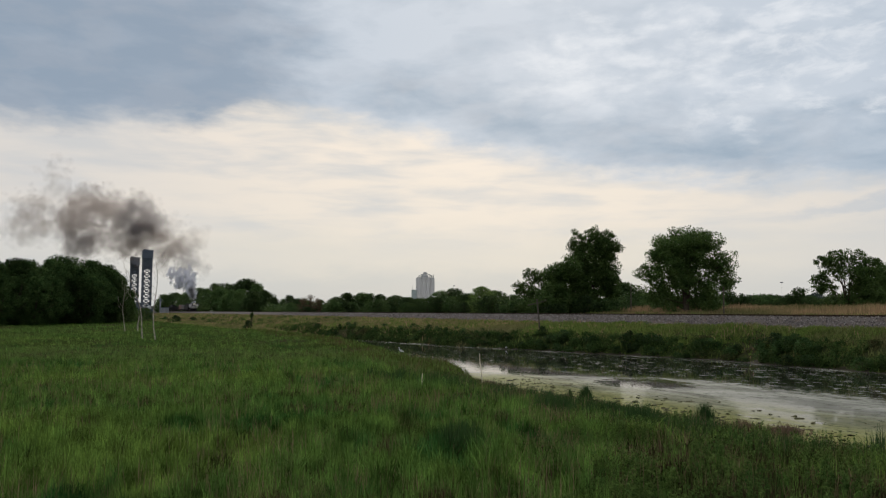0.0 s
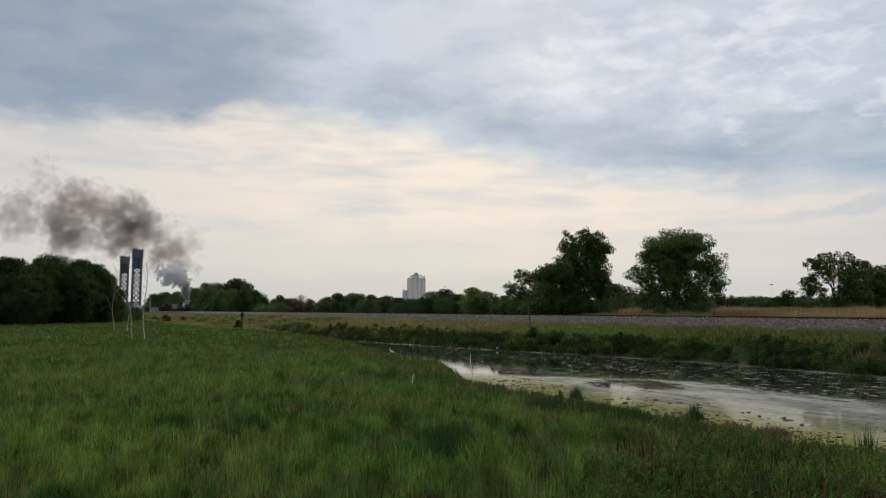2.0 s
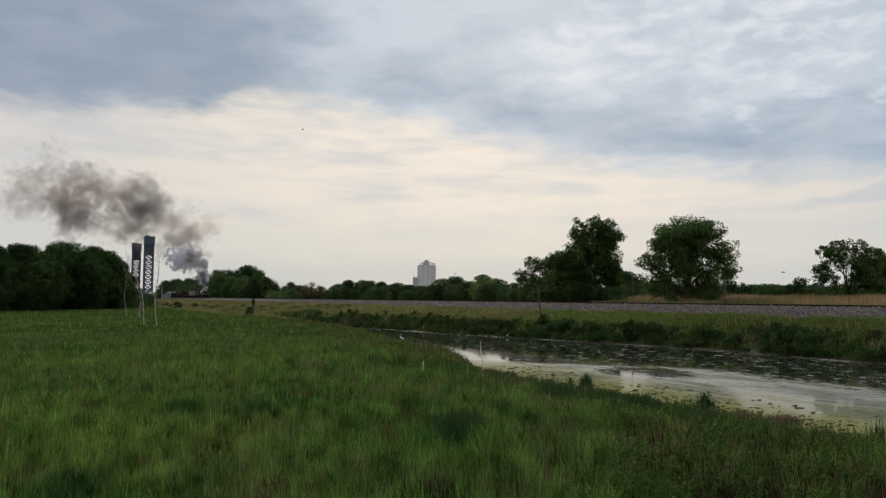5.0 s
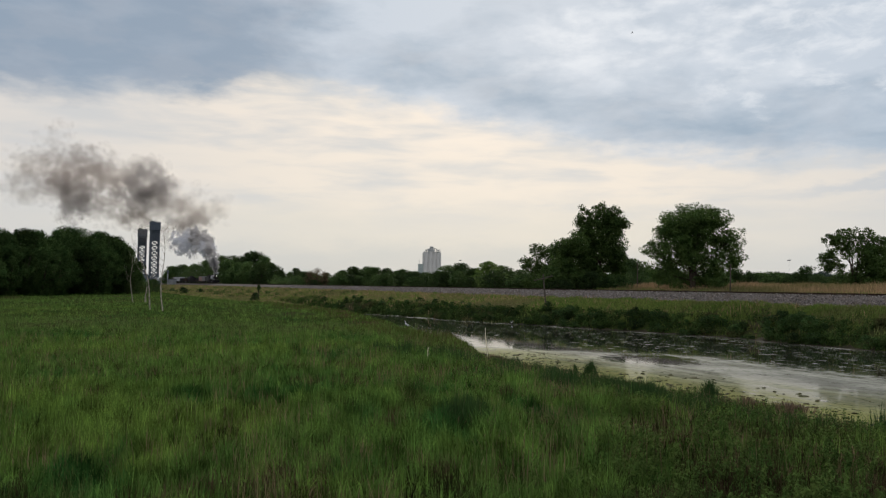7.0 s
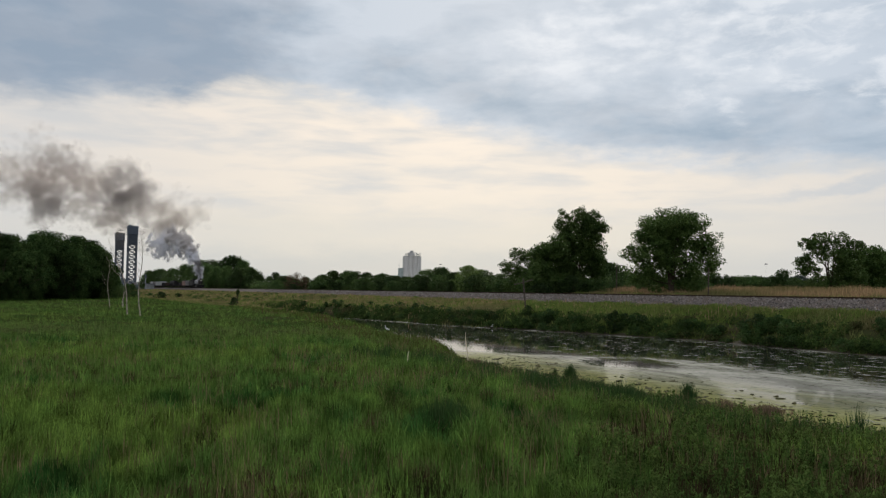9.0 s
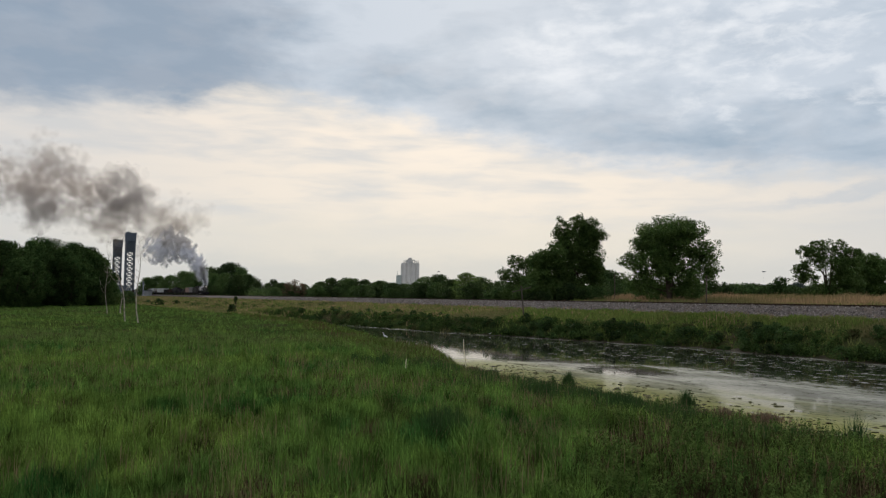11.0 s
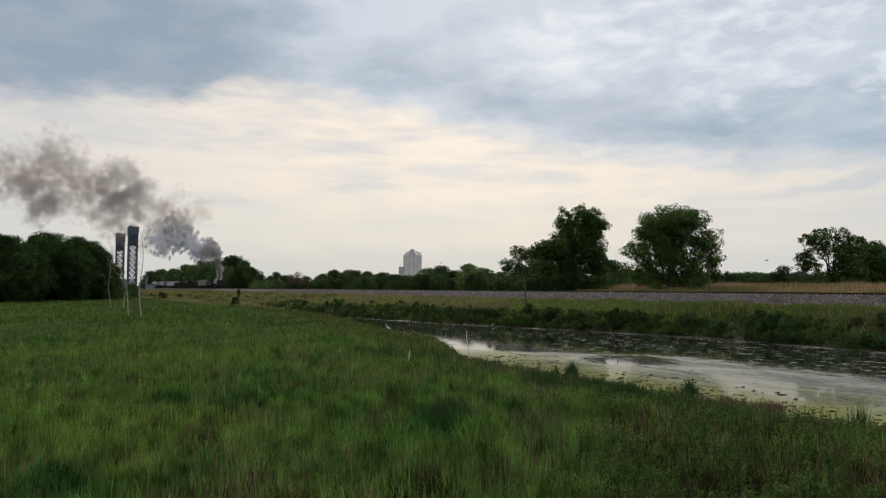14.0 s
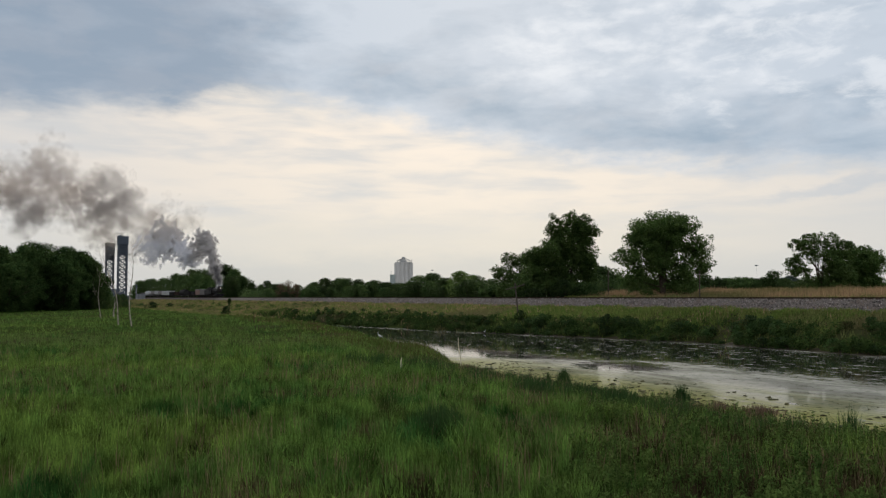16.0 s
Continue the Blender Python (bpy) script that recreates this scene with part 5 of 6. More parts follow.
def make_floating_weed():
    """Dark rafts of weed and mud off the near shore."""
    r = np.random.RandomState(81)
    bm = bmesh.new()
    for k in range(360):
        s = r.uniform(18, 56)
        off = abs(r.normal(0, 1.0)) * 2.6 + 0.1
        q = float(near_shore(s)) + off
        x, y = sq(s, q)
        w = r.uniform(0.2, 0.9) ** 2 * 0.2 * (1.3 if off < 1.5 else 1.0)
        m = pose(x, y, 0.01, 0, 0, r.uniform(0, 360)) @ Matrix.Diagonal((w * r.uniform(1.0, 2.2), w, w * 0.35, 1))
        out = bmesh.ops.create_icosphere(bm, subdivisions=1, radius=1.0, matrix=m)
        for v in out["verts"]:
            v.co += Vector((r.normal(0, 0.05), r.normal(0, 0.05), r.normal(0, 0.02)))
    tagged(part("floating_weed", bm, M_SCUM), "dark clots of weed floating along the shore", "pond weed", kind="stuff")


make_floating_weed()


def make_egret(at, z, turn, size, label):
    ob = thing("egret", (*at, z), label, "bird", "egrets in the shallows", turn)
    ob.scale = (size, size, size)
    bm = bmesh.new()
    bmesh.ops.create_uvsphere(bm, u_segments=12, v_segments=8, radius=1.0, matrix=pose(0, 0, 0.55, 0, -25, 0) @ Matrix.Diagonal((0.30, 0.13, 0.15, 1)))
    part("body", bm, M_FEATHER, ob)
    neck = add_path(bmesh.new(), [(0.22, 0, 0.62), (0.34, 0, 0.78), (0.27, 0, 0.92), (0.33, 0, 1.05)], [0.05, 0.038, 0.03, 0.035])
    part("neck", neck, M_FEATHER, ob)
    bm = bmesh.new()
    bmesh.ops.create_uvsphere(bm, u_segments=10, v_segments=6, radius=1.0, matrix=pose(0.37, 0, 1.06) @ Matrix.Diagonal((0.075, 0.04, 0.04, 1)))
    part("head", bm, M_FEATHER, ob)
    part("bill", tube((0.43, 0, 1.06), (0.58, 0, 1.03), 0.018, 0.004), M_BEAK, ob)
    for sy in (-0.05, 0.05):
        part("leg", tube((0.02, sy, -0.12), (0.0, sy, 0.46), 0.013), M_BIRD, ob)
    part("tail", tube((-0.26, 0, 0.48), (-0.42, 0, 0.42), 0.07, 0.02), M_FEATHER, ob)


make_egret(ahead(-0.0497, 98), 0.08, 160, 0.8, "white egret standing in the shallows")
make_egret(sq(100, float(far_shore(100)) - 0.8), 0.05, 30, 0.42, "white egret at the foot of the far bank")

# seconds and place of a small bird that crosses the sky
FLIGHT = [(0.0, -90, 70, 9), (3.2, -40, 62, 10), (5.3, -7.3, 60, 19.1), (5.7, -3.8, 60, 21.3), (6.0, -0.5, 60, 22.6), (6.3, 2.9, 60, 22.8), (6.6, 7.2, 60, 23.1), (7.6, 22, 60, 25), (9.2, 48, 62, 27), (16.0, 160, 80, 30)]


def make_flying_bird():
    ob = thing("swallow", FLIGHT[0][1:], "small dark bird flying across the sky", "bird")
    bm = bmesh.new()
    bmesh.ops.create_uvsphere(bm, u_segments=10, v_segments=6, radius=1.0, matrix=Matrix.Diagonal((0.085, 0.024, 0.024, 1)))
    part("body", bm, M_BIRD, ob)
    for side in (-1, 1):
        bm = bmesh.new()
        rows = [[(0.04, 0.01), (-0.02, 0.01)], [(0.045, 0.07), (-0.01, 0.07)], [(0.0, 0.14), (-0.025, 0.14)]]
        top = [[bm.verts.new((x, side * y, 0.012 + 0.35 * y)) for x, y in row] for row in rows]
        low = [[bm.verts.new((x, side * y, 0.004 + 0.35 * y)) for x, y in row] for row in rows]
        for k in range(2):
            bm.faces.new((top[k][0], top[k][1], top[k + 1][1], top[k + 1][0]))
            bm.faces.new((low[k][1], low[k][0], low[k + 1][0], low[k + 1][1]))
            bm.faces.new((top[k][0], top[k + 1][0], low[k + 1][0], low[k][0]))
            bm.faces.new((top[k][1], low[k][1], low[k + 1][1], top[k + 1][1]))
        part("wing", bm, M_BIRD, ob)
    part("tail", tube((-0.07, 0, 0), (-0.14, 0, 0.005), 0.014, 0.004, 6), M_BIRD, ob)
    return ob


BIRD = make_flying_bird()

# ---------------------------------------------------------------- train

TURN = math.degrees(math.atan2(-AY, -AX))      # the way the train goes: local x points ahead
# seconds, metres along the railway of the engine's front
RUN = [(0.0, 474.0), (1.5, 465.0), (3.0, 455.5), (5.0, 442.0), (7.0, 427.5), (9.0, 411.5), (11.5, 390.5), (13.0, 377.0), (14.5, 363.7), (16.0, 350.5)]
WHEELS = []


def wheel_mesh(r, width, spokes=0):
    bm = bmesh.new()
    if spokes:
        for k in range(28):
            a0, a1 = 6.2832 * k / 28, 6.2832 * (k + 1) / 28
            p = [(math.cos(a) * q, y, math.sin(a) * q) for y in (-width / 2, width / 2) for a in (a0, a1) for q in (r, r * 0.86)]
            v = [bm.verts.new(c) for c in p]
            for f in ((0, 2, 3, 1), (4, 5, 7, 6), (0, 4, 6, 2), (1, 3, 7, 5)):
                bm.faces.new([v[i] for i in f])
        for k in range(spokes):
            a = 6.2832 * k / spokes
            add_tube(bm, (0, 0, 0), (math.cos(a) * r * 0.9, 0, math.sin(a) * r * 0.9), 0.05, sides=5)
        add_tube(bm, (0, -width * 0.6, 0), (0, width * 0.6, 0), r * 0.2)
    else:
        add_tube(bm, (0, -width / 2, 0), (0, width / 2, 0), r, sides=18)
        add_tube(bm, (0, -width * 0.7, 0), (0, width * 0.7, 0), r * 0.35, sides=10)
    return bm


def make_engine():
    """Steam engine; its front at x = 0, rails at z = 0."""
    ob = thing("steam_locomotive", (0, 0, 0), "black steam locomotive under full smoke, headlight lit", "locomotive")
    part("boiler", tube((-12.2, 0, 2.95), (-2.9, 0, 2.95), 1.02, 0.95, 24), M_BLACK, ob)
    box_ob = part("smokebox", tube((-3.0, 0, 2.95), (-0.9, 0, 2.95), 0.98, sides=24), M_SOOT, ob)
    part("smokebox_door", tube((-0.92, 0, 2.95), (-0.72, 0, 2.95), 0.8, 0.55, 20), M_SOOT, box_ob)
    part("chimney", add_tube(tube((-1.9, 0, 3.8), (-1.9, 0, 4.65), 0.34, 0.38, 16), (-1.9, 0, 4.6), (-1.9, 0, 4.75), 0.46, 0.46, 16), M_SOOT, ob)
    lamp = part("headlight", tube((-0.85, 0, 3.85), (-0.45, 0, 3.85), 0.24, sides=14), M_BLACK, ob)
    part("lens", tube((-0.46, 0, 3.85), (-0.42, 0, 3.85), 0.16, sides=14), M_LAMP, lamp, "glowing headlight lens")
    for x, r, z in ((-5.2, 0.42, 4.35), (-7.6, 0.4, 4.3)):
        bm = tube((x, 0, 3.7), (x, 0, z), r, r * 0.95, 14)
        bmesh.ops.create_uvsphere(bm, u_segments=14, v_segments=8, radius=r * 0.95, matrix=pose(x, 0, z) @ Matrix.Diagonal((1, 1, 0.6, 1)))
        part("dome", bm, M_BLACK, ob)
    part("bell", tube((-3.5, 0, 3.9), (-3.5, 0, 4.3), 0.2, 0.1, 10), M_BLACK, ob)
    cab = part("cab", box((-14.6, -1.5, 1.5), (-12.0, 1.5, 4.1), 0.05), M_BLACK, ob)
    part("cab_roof", box((-14.9, -1.65, 4.1), (-11.8, 1.65, 4.35), 0.08), M_SOOT, ob)
    for sy in (-1.52, 1.52):
        part("cab_window", box((-13.9, sy - 0.02, 2.9), (-12.7, sy + 0.02, 3.7)), M_SOOT, cab)
        part("running_board", box((-12.0, sy * 0.98 - 0.25, 1.95), (-1.0, sy * 0.98 + 0.25, 2.05)), M_BLACK, ob)
        part("cylinder", tube((-3.1, sy * 0.86, 1.0), (-1.6, sy * 0.86, 1.0), 0.5, sides=16), M_BLACK, ob)
        part("side_rod", box((-9.6, sy * 0.66 - 0.05, 0.7), (-3.0, sy * 0.66 + 0.05, 0.88)), M_METAL, ob)
        for k in range(4):
            w = part("driving_wheel", wheel_mesh(0.82, 0.14, 12), M_SOOT, ob)
            w.location = (-4.6 - k * 1.75, sy * 0.5, 0.82)
            WHEELS.append((w, 0.82, tuple(w.location)))
        for x in (-1.3, -2.4, -12.4, -13.6):
            w = part("leading_wheel" if x > -3 else "trailing_wheel", wheel_mesh(0.45, 0.13), M_SOOT, ob)
            w.location = (x, sy * 0.5, 0.45)
    part("frame", box((-14.6, -0.55, 0.9), (-0.3, 0.55, 1.5), 0.04), M_SOOT, ob)
    part("buffer_beam", box((-0.35, -1.4, 1.0), (-0.05, 1.4, 1.6), 0.04), M_BLACK, ob)
    bm = bmesh.new()
    for k in range(9):
        yy = -1.2 + k * 0.3
        add_tube(bm, (-0.1, yy, 0.95), (0.75 - abs(yy) * 0.35, yy * 0.85, 0.15), 0.05, sides=4)
    part("pilot", bm, M_BLACK, ob)
    # tender, close-coupled
    ob2 = thing("tender", (0, 0, 0), "black coal tender coupled behind the engine", "tender")
    part("tank", box((-25.6, -1.5, 1.2), (-15.3, 1.5, 3.4), 0.08), M_BLACK, ob2)
    part("coal_bunker", box((-22.0, -1.35, 3.4), (-15.5, 1.35, 4.0), 0.12), M_SOOT, ob2)
    coal = bmesh.new()
    bmesh.ops.create_icosphere(coal, subdivisions=2, radius=1.0, matrix=pose(-18.7, 0, 3.95) @ Matrix.Diagonal((3.0, 1.2, 0.45, 1)))
    part("coal", coal, M_SOOT, ob2)
    for x in (-16.4, -18.2, -22.6, -24.4):
        for sy in (-0.75, 0.75):
            w = part("wheel", wheel_mesh(0.45, 0.13), M_SOOT, ob2)
            w.location = (x, sy, 0.45)
    part("frame", box((-25.8, -0.9, 0.7), (-15.1, 0.9, 1.2), 0.04), M_SOOT, ob2)
    return ob, ob2


def make_wagon(kind, length, mat, label):
    """A freight wagon centred on x = 0."""
    ob = thing("freight_wagon", (0, 0, 0), label, "railway wagon", "wagons of the train")
    h = length / 2 - 0.5
    part("frame", box((-h, -1.2, 0.85), (h, 1.2, 1.2), 0.05), M_SOOT, ob)
    if kind == "box":
        part("body", box((-h, -1.5, 1.2), (h, 1.5, 3.5), 0.06), mat, ob)
        bm = bmesh.new()
        add_box(bm, (-h - 0.1, -1.6, 3.5), (h + 0.1, 1.6, 3.65), 0.05)
        part("roof", bm, M_METAL if mat is not M_CAR_DARK else M_SOOT, ob)
        part("door", box((-1.2, -1.56, 1.3), (1.2, -1.5, 3.4)), mat, ob)
    elif kind == "gondola":
        for sy in (-1.5, 1.4):
            part("side", box((-h, sy, 1.2), (h, sy + 0.1, 2.9)), mat, ob)
        for sx in (-h, h - 0.1):
            part("end", box((sx, -1.4, 1.2), (sx + 0.1, 1.4, 2.9)), mat, ob)
        part("floor", box((-h, -1.4, 1.2), (h, 1.4, 1.35)), mat, ob)
    elif kind == "flat":
        part("deck", box((-h, -1.5, 1.2), (h, 1.5, 1.4), 0.03), mat, ob)
        part("load", box((-h * 0.7, -1.2, 1.4), (h * 0.4, 1.2, 2.6), 0.2), M_CAR_BLACK, ob)
    elif kind == "tank":
        part("tank", tube((-h, 0, 2.5), (h, 0, 2.5), 1.4, sides=20), mat, ob)
        part("dome", tube((0, 0, 3.8), (0, 0, 4.3), 0.5, sides=12), mat, ob)
    else:
        part("hopper", box((-h, -1.5, 1.9), (h, 1.5, 3.7), 0.1), mat, ob)
        for sx in (-h * 0.5, h * 0.5):
            bm = bmesh.new()
            bmesh.ops.create_cone(bm, cap_ends=True, segments=4, radius1=0.6, radius2=2.0, depth=1.2, matrix=pose(sx, 0, 1.35, 0, 0, 45))
            part("chute", bm, mat, ob)
    if kind in ("gondola", "box", "hopper"):
        for k in range(9):
            xx = -h + 0.2 + k * (2 * h - 0.4) / 8
            part("rib", box((xx - 0.06, -1.6, 1.25 if kind != "hopper" else 1.95), (xx + 0.06, -1.5, 2.85 if kind == "gondola" else 3.4)), mat, ob)
    for x in (-h + 1.2, -h + 2.9, h - 2.9, h - 1.2):
        for sy in (-0.75, 0.75):
            w = part("wheel", wheel_mesh(0.45, 0.13), M_SOOT, ob)
            w.location = (x, sy, 0.45)
    return ob


TRAIN = []


def make_train():
    e, t = make_engine()
    TRAIN.extend([(e, 0.0), (t, 0.0)])
    plan = [("box", 9.5, M_CAR_GREY), ("box", 10.5, M_CAR_ROSE), ("flat", 15.0, M_CAR_DARK), ("gondola", 14.5, M_CAR_BLACK), ("tank", 14.0, M_CAR_BLACK), ("gondola", 14.5, M_CAR_DARK), ("gondola", 14.5, M_CAR_BLACK), ("box", 13.0, M_CAR_SILVER),
            ("box", 13.0, M_CAR_SILVER), ("hopper", 14.0, M_CAR_GREY), ("hopper", 14.0, M_CAR_SILVER), ("hopper", 14.0, M_CAR_GREY), ("hopper", 14.0, M_CAR_SILVER),
            ("tank", 15.0, M_CAR_SILVER), ("gondola", 15.0, M_CAR_GREY), ("tank", 15.0, M_CAR_SILVER), ("box", 15.0, M_CAR_GREY), ("gondola", 15.0, M_CAR_DARK)]
    tint = {M_CAR_ROSE.name: "faded rust-red", M_CAR_GREY.name: "weathered pale grey", M_CAR_DARK.name: "dull dark brown", M_CAR_BLACK.name: "sooty black", M_CAR_SILVER.name: "silver-grey"}
    kind = {"box": "box wagon with ribbed sides", "hopper": "hopper wagon with ribbed sides", "flat": "flat wagon with a low load", "gondola": "open gondola wagon", "tank": "tank wagon with a dome"}
    back = 26.2
    for k, ln, mat in plan:
        TRAIN.append((make_wagon(k, ln, mat, f"{tint[mat.name]} {kind[k]}, on the track"), -(back + ln / 2)))
        back += ln


make_train()

# ---------------------------------------------------------------- smoke

def ball():
    bm = bmesh.new()
    bmesh.ops.create_icosphere(bm, subdivisions=1, radius=1.0)
    v, f = np.array([x.co[:] for x in bm.verts]), np.array([[x.index for x in y.verts] for y in bm.faces])
    bm.free()
    return v, f


BALL_V, BALL_F = ball()


def flecks(p, size, r):
    """Small thin wisps, each turned and drawn out its own way, at the places p."""
    n = len(p)
    q = np.eye(3)[None] * 0.75 + r.normal(0, 0.17, (n, 3, 3))
    V = p[:, None] + np.einsum("ij,njk->nik", BALL_V, q) * (size * r.uniform(0.4, 1.3, n))[:, None, None]
    F = (np.arange(n)[:, None, None] * len(BALL_V) + BALL_F[None]).reshape(-1, 3)
    me = tri_mesh("smoke_puff", V.reshape(-1, 3), F)
    me.polygons.foreach_set("use_smooth", [True] * len(me.polygons))
    return me


def smoke_mesh(rx, rz, count, size, seed, lumps=9):
    """Soft wisps, thickest in a few lumps and thinning outwards."""
    r = np.random.RandomState(seed)
    c = r.normal(0, 0.40, (lumps, 3)) * [rx, rx, rz]
    lr = r.uniform(0.35, 0.9, lumps)
    k = r.choice(lumps, count, p=lr ** 1.6 / np.sum(lr ** 1.6))
    p = c[k] + np.clip(r.normal(0, 0.42, (count, 3)), -0.9, 0.9) * lr[k][:, None] * [rx, rx, rz]
    return flecks(p, size, r)


# the old smoke hangs over the bridge: for each mass its place at six times, in thousandths right of and above the tower's head, its half width and half height, pieces, thickness, surface
WHEN = (0.0, 3.0, 6.0, 9.0, 12.5, 16.0)
MASSES = [
    ([(-7, 34), (-3, 38), (-6, 43), (-6, 44), (-8, 46), (-13, 46)], 23, 24, 14, 0.62, M_SMOKE),
    ([(-6, 26), (-3, 28), (-6, 30), (-6, 28), (-10, 26), (-16, 24)], 17, 14, 7, 0.5, M_SMOKE_OLD),
    ([(-81, 9), (-87, 18), (-93, 24), (-102, 25), (-106, 29), (-110, 29)], 22, 13, 8, 0.72, M_SMOKE),
    ([(-74, 48), (-77, 54), (-89, 58), (-92, 64), (-96, 70), (-96, 70)], 32, 22, 13, 0.46, M_SMOKE_OLD),
    ([(-86, 34), (-92, 38), (-98, 44), (-108, 48), (-118, 54), (-124, 56)], 24, 16, 8, 0.36, M_SMOKE_OLD),
    ([(-40, 46), (-43, 48), (-48, 51), (-51, 52), (-54, 54), (-59, 56)], 25, 17, 9, 0.42, M_SMOKE_OLD),
    ([(-37, 9), (-40, 11), (-45, 14), (-48, 18), (-53, 24), (-59, 29)], 25, 13, 7, 0.4, M_SMOKE_OLD),
    ([(-129, 40), (-135, 45), (-134, 56), (-143, 56), (-150, 66), (-150, 62)], 16, 24, 7, 0.28, M_SMOKE_OLD),
    ([(-150, 30), (-155, 36), (-158, 46), (-165, 44), (-168, 50), (-168, 46)], 20, 26, 7, 0.26, M_SMOKE_OLD),
    ([(-115, 88), (-122, 90), (-126, 94), (-120, 94), (-110, 96), (-95, 98)], 13, 18, 4, 0.15, M_SMOKE_OLD),
    ([(-16, 6), (-16, 6), (-18, 6), (-20, 5), (-22, 4), (-24, 2)], 18, 11, 5, 0.42, M_SMOKE_OLD),
    ([(28, 6), (38, 4), (42, 8), (46, 11), (48, 12), (46, 12)], 24, 17, 9, 0.5, M_SMOKE_OLD),
    ([(45, -18), (45, -20), (40, -17), (34, -15), (29, -11), (23, -8)], 19, 14, 7, 0.5, M_SMOKE_MID),
]
TOWER_HEAD = (-0.359, 0.0728)
# lobes of fresh smoke: when each leaves the chimney, pieces, how far right and up it lies of the mean drift, its slow rise, surface
LOBES = [
    (-5.0, 30, -3.0, 1.0, 0.5, M_SMOKE_BLUE), (-4.0, 34, 2.0, 3.0, 0.5, M_SMOKE_BLUE), (-3.0, 34, -4.0, -2.0, 0.45, M_SMOKE_BLUE), (-2.0, 36, 1.0, 0.0, 0.5, M_SMOKE_BLUE), (-0.8, 34, -1.0, 1.0, 0.8, M_SMOKE_BLUE),
    (0.6, 36, 1.0, 0.0, 1.1, M_SMOKE_MID), (1.8, 34, -2.0, 2.0, 1.2, M_SMOKE_MID), (3.0, 36, 1.5, 1.0, 1.1, M_SMOKE_MID), (4.2, 36, 1.0, -1.0, 0.9, M_SMOKE_BLUE), (5.3, 34, -1.0, 2.0, 0.8, M_SMOKE_MID),
    (6.4, 34, 1.0, 0.0, 0.8, M_SMOKE_MID), (7.6, 34, -2.0, 1.0, 0.7, M_SMOKE_BLUE), (8.8, 36, 1.0, -1.0, 0.6, M_SMOKE_BLUE), (10.0, 34, -1.0, -2.0, 0.6, M_SMOKE_BLUE), (11.0, 36, 1.5, 0.0, 0.6, M_SMOKE_BLUE),
    (12.0, 36, 0.0, 2.0, 0.7, M_SMOKE_MID), (12.8, 36, -1.0, 8.0, 0.8, M_SMOKE_MID), (13.5, 40, 1.0, 10.0, 0.8, M_SMOKE_MID), (14.2, 40, -1.0, 7.0, 0.7, M_SMOKE_MID), (14.9, 40, 0.5, 3.0, 0.6, M_SMOKE_MID), (15.5, 30, 0.0, 0.0, 0.6, M_SMOKE_MID),
]
SMOKE = []


def run_at(t):
    """Metres along the railway of the engine's front; steady before the start."""
    ts, ss = zip(*RUN)
    return float(np.interp(t, ts, ss)) + 6.0 * max(0.0, -t)


def engine_point(t, back, up):
    return Vector((*sq(run_at(t) + back, TRACK_Q), RAIL_TOP + up))


def drift(leave, age, right, up, rise):
    """Where smoke lies that left the chimney at that time: it shoots up, then hangs and drifts off."""
    p = engine_point(leave, 1.9, 5.0)
    g = 1 - math.exp(-age / 1.3)
    return p + Vector((-6.5 * (1 - math.exp(-age / 8.0)) + right * g, 0.3 * age, (12.5 + up) * g + rise * age))


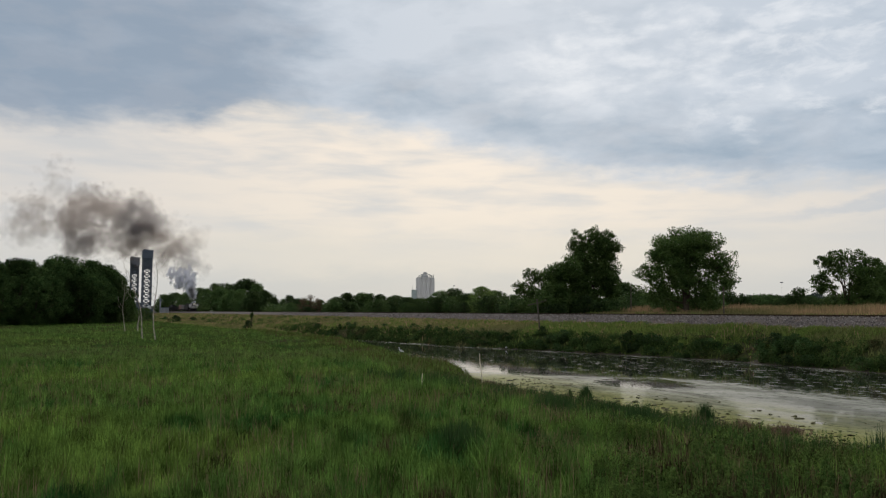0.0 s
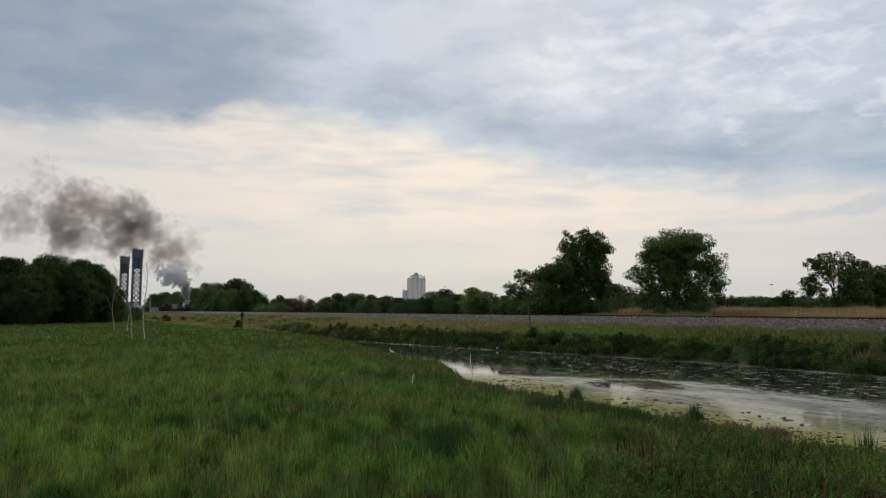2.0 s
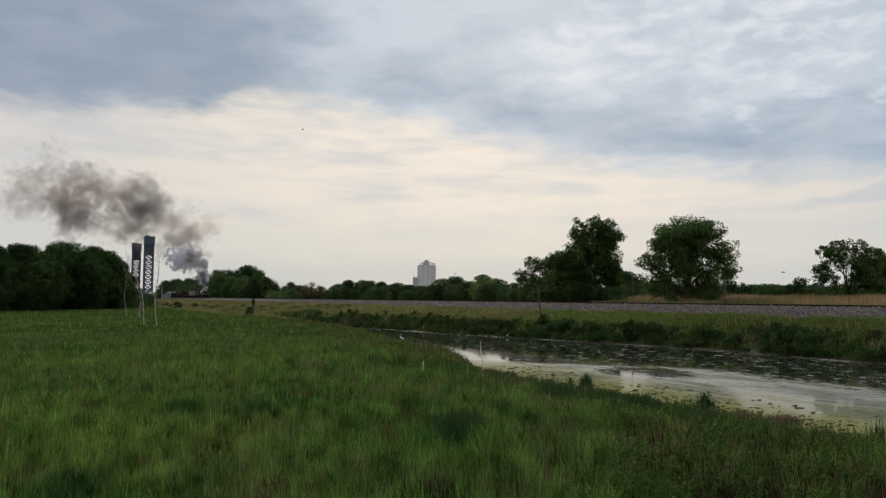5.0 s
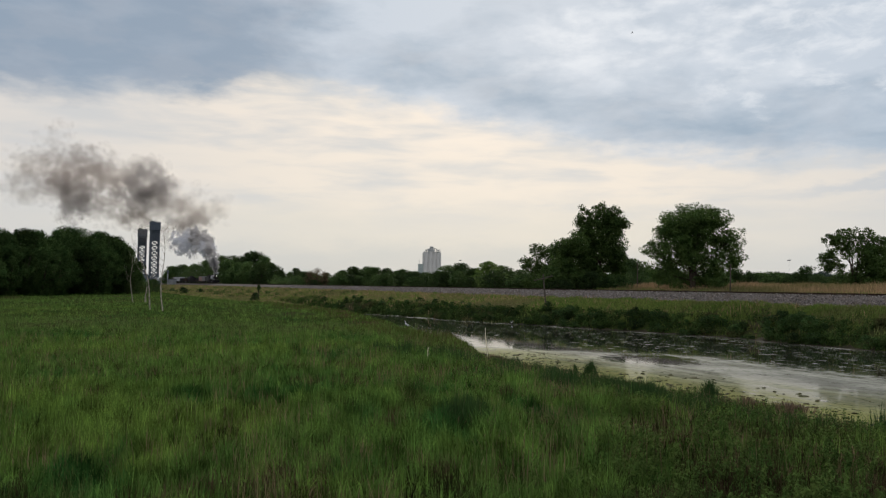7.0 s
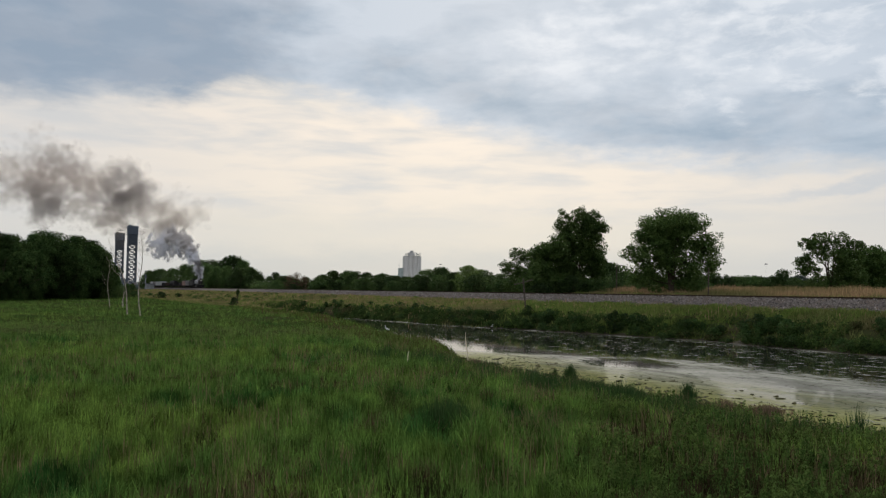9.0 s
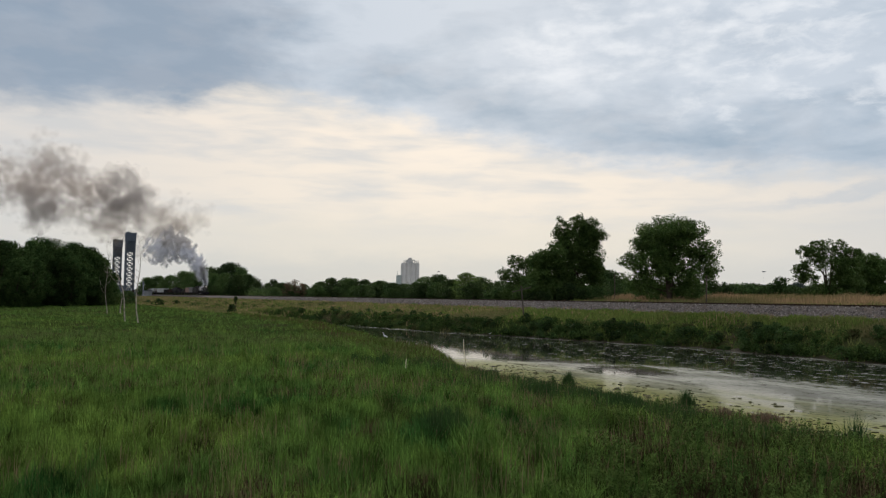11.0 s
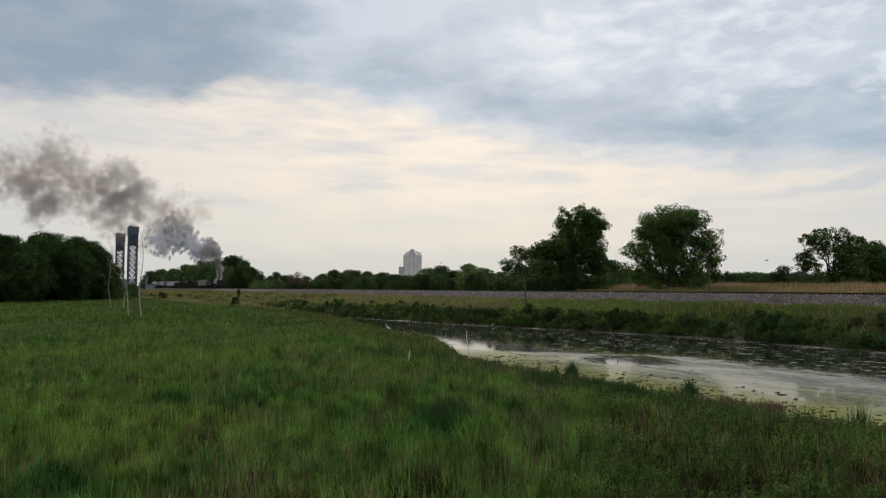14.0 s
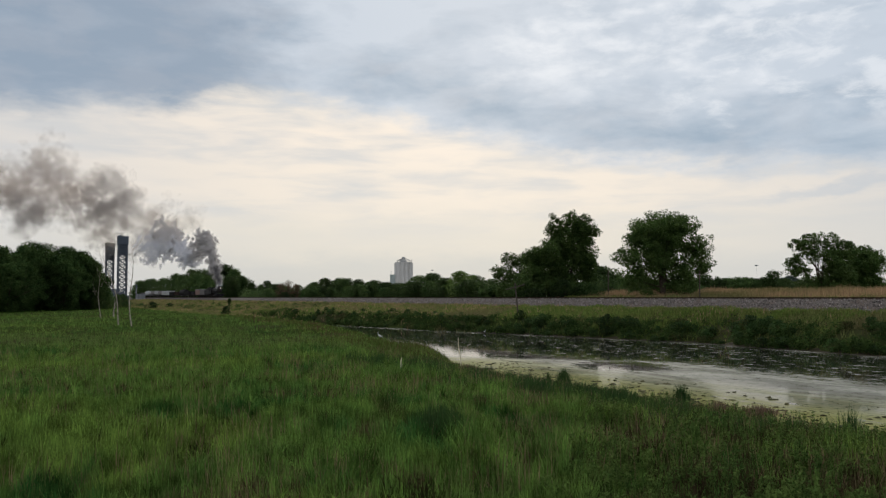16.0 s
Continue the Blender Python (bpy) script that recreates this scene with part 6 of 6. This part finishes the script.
def make_smoke():
    scene.cycles.transparent_max_bounces = 128
    plume = thing("smoke_plume", (0, 0, 0), "long drifting plume of grey-brown coal smoke", "smoke")
    plume["kind"] = "stuff"
    r = np.random.RandomState(300)
    D = 700.0
    for k, (track, w, h, n, thick, mat) in enumerate(MASSES):
        for j in range(n):
            a, u = 2.4 * j + r.uniform(0, 0.6), ((j + 0.5) / n) ** 0.5
            ox, oz = math.cos(a) * u * w * 1.05, math.sin(a) * u * h * 1.05
            mx, mz, dist = r.normal(0, 2.0), r.normal(0, 2.0), D + r.uniform(-12, 12)
            rad = 0.76 * r.uniform(0.42, 0.72) * (w + h) / 2 * (9 / max(n, 5)) ** 0.3
            ob = part("smoke_puff", smoke_mesh(rad * 1.35, rad * 1.2, int(thick * 1.7 * rad * rad) + 9, 4.6, 300 + 31 * k + j), mat, plume)
            rows = []
            for t, (x, z) in zip(WHEN, track):
                f = t / 16.0
                g = 0.95 + 0.22 * f
                b, e = TOWER_HEAD[0] + (x + ox * g + mx * f) / 1000, TOWER_HEAD[1] + (z + oz * g + mz * f) / 1000
                rows.append((t, Matrix.Translation((b * dist, dist, EYE[2] + e * dist))))
            SMOKE.append((ob, rows))
    # pieces of fresh smoke, made inside the boiler, pushed out of the chimney and spread by the air
    shapes = []
    for k in range(6):
        q = r.normal(0, 1, (70, 3)) * [0.9, 0.20, 0.20]
        shapes.append(flecks(np.clip(q, -2.0, 2.0), 0.88, r))
    seen = {}
    for leave, n, right, up, rise, mat in LOBES:
        for j in range(n):
            k = r.randint(6)
            if (k, mat.name) not in seen:
                seen[k, mat.name] = shapes[k].copy()
                seen[k, mat.name].materials.append(mat)
            ob = part("smoke_puff", seen[k, mat.name], None, plume)
            go = leave + r.uniform(-0.45, 0.45)
            off = Vector(r.normal(0, 1, 3)) * 2.0
            off *= min(1.0, 4.2 / max(0.1, off.length))
            turn = [r.uniform(-80, 80) for _ in range(3)]
            rows = []
            if go > 0:
                for t in [v for v, _ in RUN if v < go - 0.25] + [go - 0.2, go]:
                    if t >= 0:
                        rows.append((t, pose(*engine_point(t, 5.2 + 4.6 * (j / n), 2.85), 0, 0, TURN)))
                rows.append((go + 0.12, pose(*engine_point(go, 1.9, 5.0), 0, -60, TURN)))
            for age in (0.5, 1.0, 1.7, 2.6, 4.0, 6.0, 9.0, 13.0, 17.0, 21.5):
                t = go + age
                if not rows and age < -go:
                    continue
                g = 0.35 + 0.65 * (1 - math.exp(-age / 2.2)) + 0.055 * age
                m = drift(go, age, right, up, rise) + off * g
                rows.append((t, pose(*m, turn[0] * min(1, age), turn[1] * min(1, age), TURN + turn[2] * min(1, age))))
            if rows[0][0] > 0:
                m = drift(go, -go, right, up, rise) + off * (0.35 + 0.65 * (1 - math.exp(go / 2.2)) - 0.055 * go)
                rows.insert(0, (0.0, pose(*m, *turn[:2], TURN + turn[2])))
            while len(rows) > 1 and rows[-2][0] > 16.0:
                rows.pop()
            SMOKE.append((ob, rows))
    # the column over the chimney: a widening cone that stays with the engine
    n = 260
    t = r.uniform(0, 1, n) ** 0.8
    rad = 0.35 + 1.5 * t
    p = np.stack([r.normal(0, 0.5, n) * rad - 2.0 * t ** 1.5, r.normal(0, 0.5, n) * rad, t * 8.5], 1)
    col = part("smoke_column", flecks(p, 0.55 + 1.0 * t, r), M_SMOKE_DARK, plume, "dense dark smoke over the chimney")
    SMOKE.append((col, [(v, Matrix.Translation(engine_point(v, 1.9, 4.7))) for v, _ in RUN]))
    st = part("steam_jet", smoke_mesh(0.9, 0.7, 80, 0.35, 350), M_STEAM, plume, "small white jet of steam")
    SMOKE.append((st, [(v, Matrix.Translation(engine_point(v, 3.4, 5.0))) for v, _ in RUN]))


make_smoke()

# ---------------------------------------------------------------- movement


def motions():
    times = [t for t, _ in RUN]
    walk(BIRD, [(t, pose(x, y, z, 0, -12, 0)) for t, x, y, z in FLIGHT])
    for ob, off in TRAIN:
        walk(ob, [(t, pose(*sq(s - off, TRACK_Q), RAIL_TOP, 0, 0, TURN)) for t, s in RUN])
    for w, r, at in WHEELS:
        rows, n = [], 216
        for k in range(n + 1):
            t = 16.0 * k / n
            rows.append((t, pose(*at) @ Matrix.Rotation((RUN[0][1] - run_at(t)) / r, 4, "Y")))
        walk(w, rows)
    for ob, rows in SMOKE:
        walk(ob, rows)


motions()
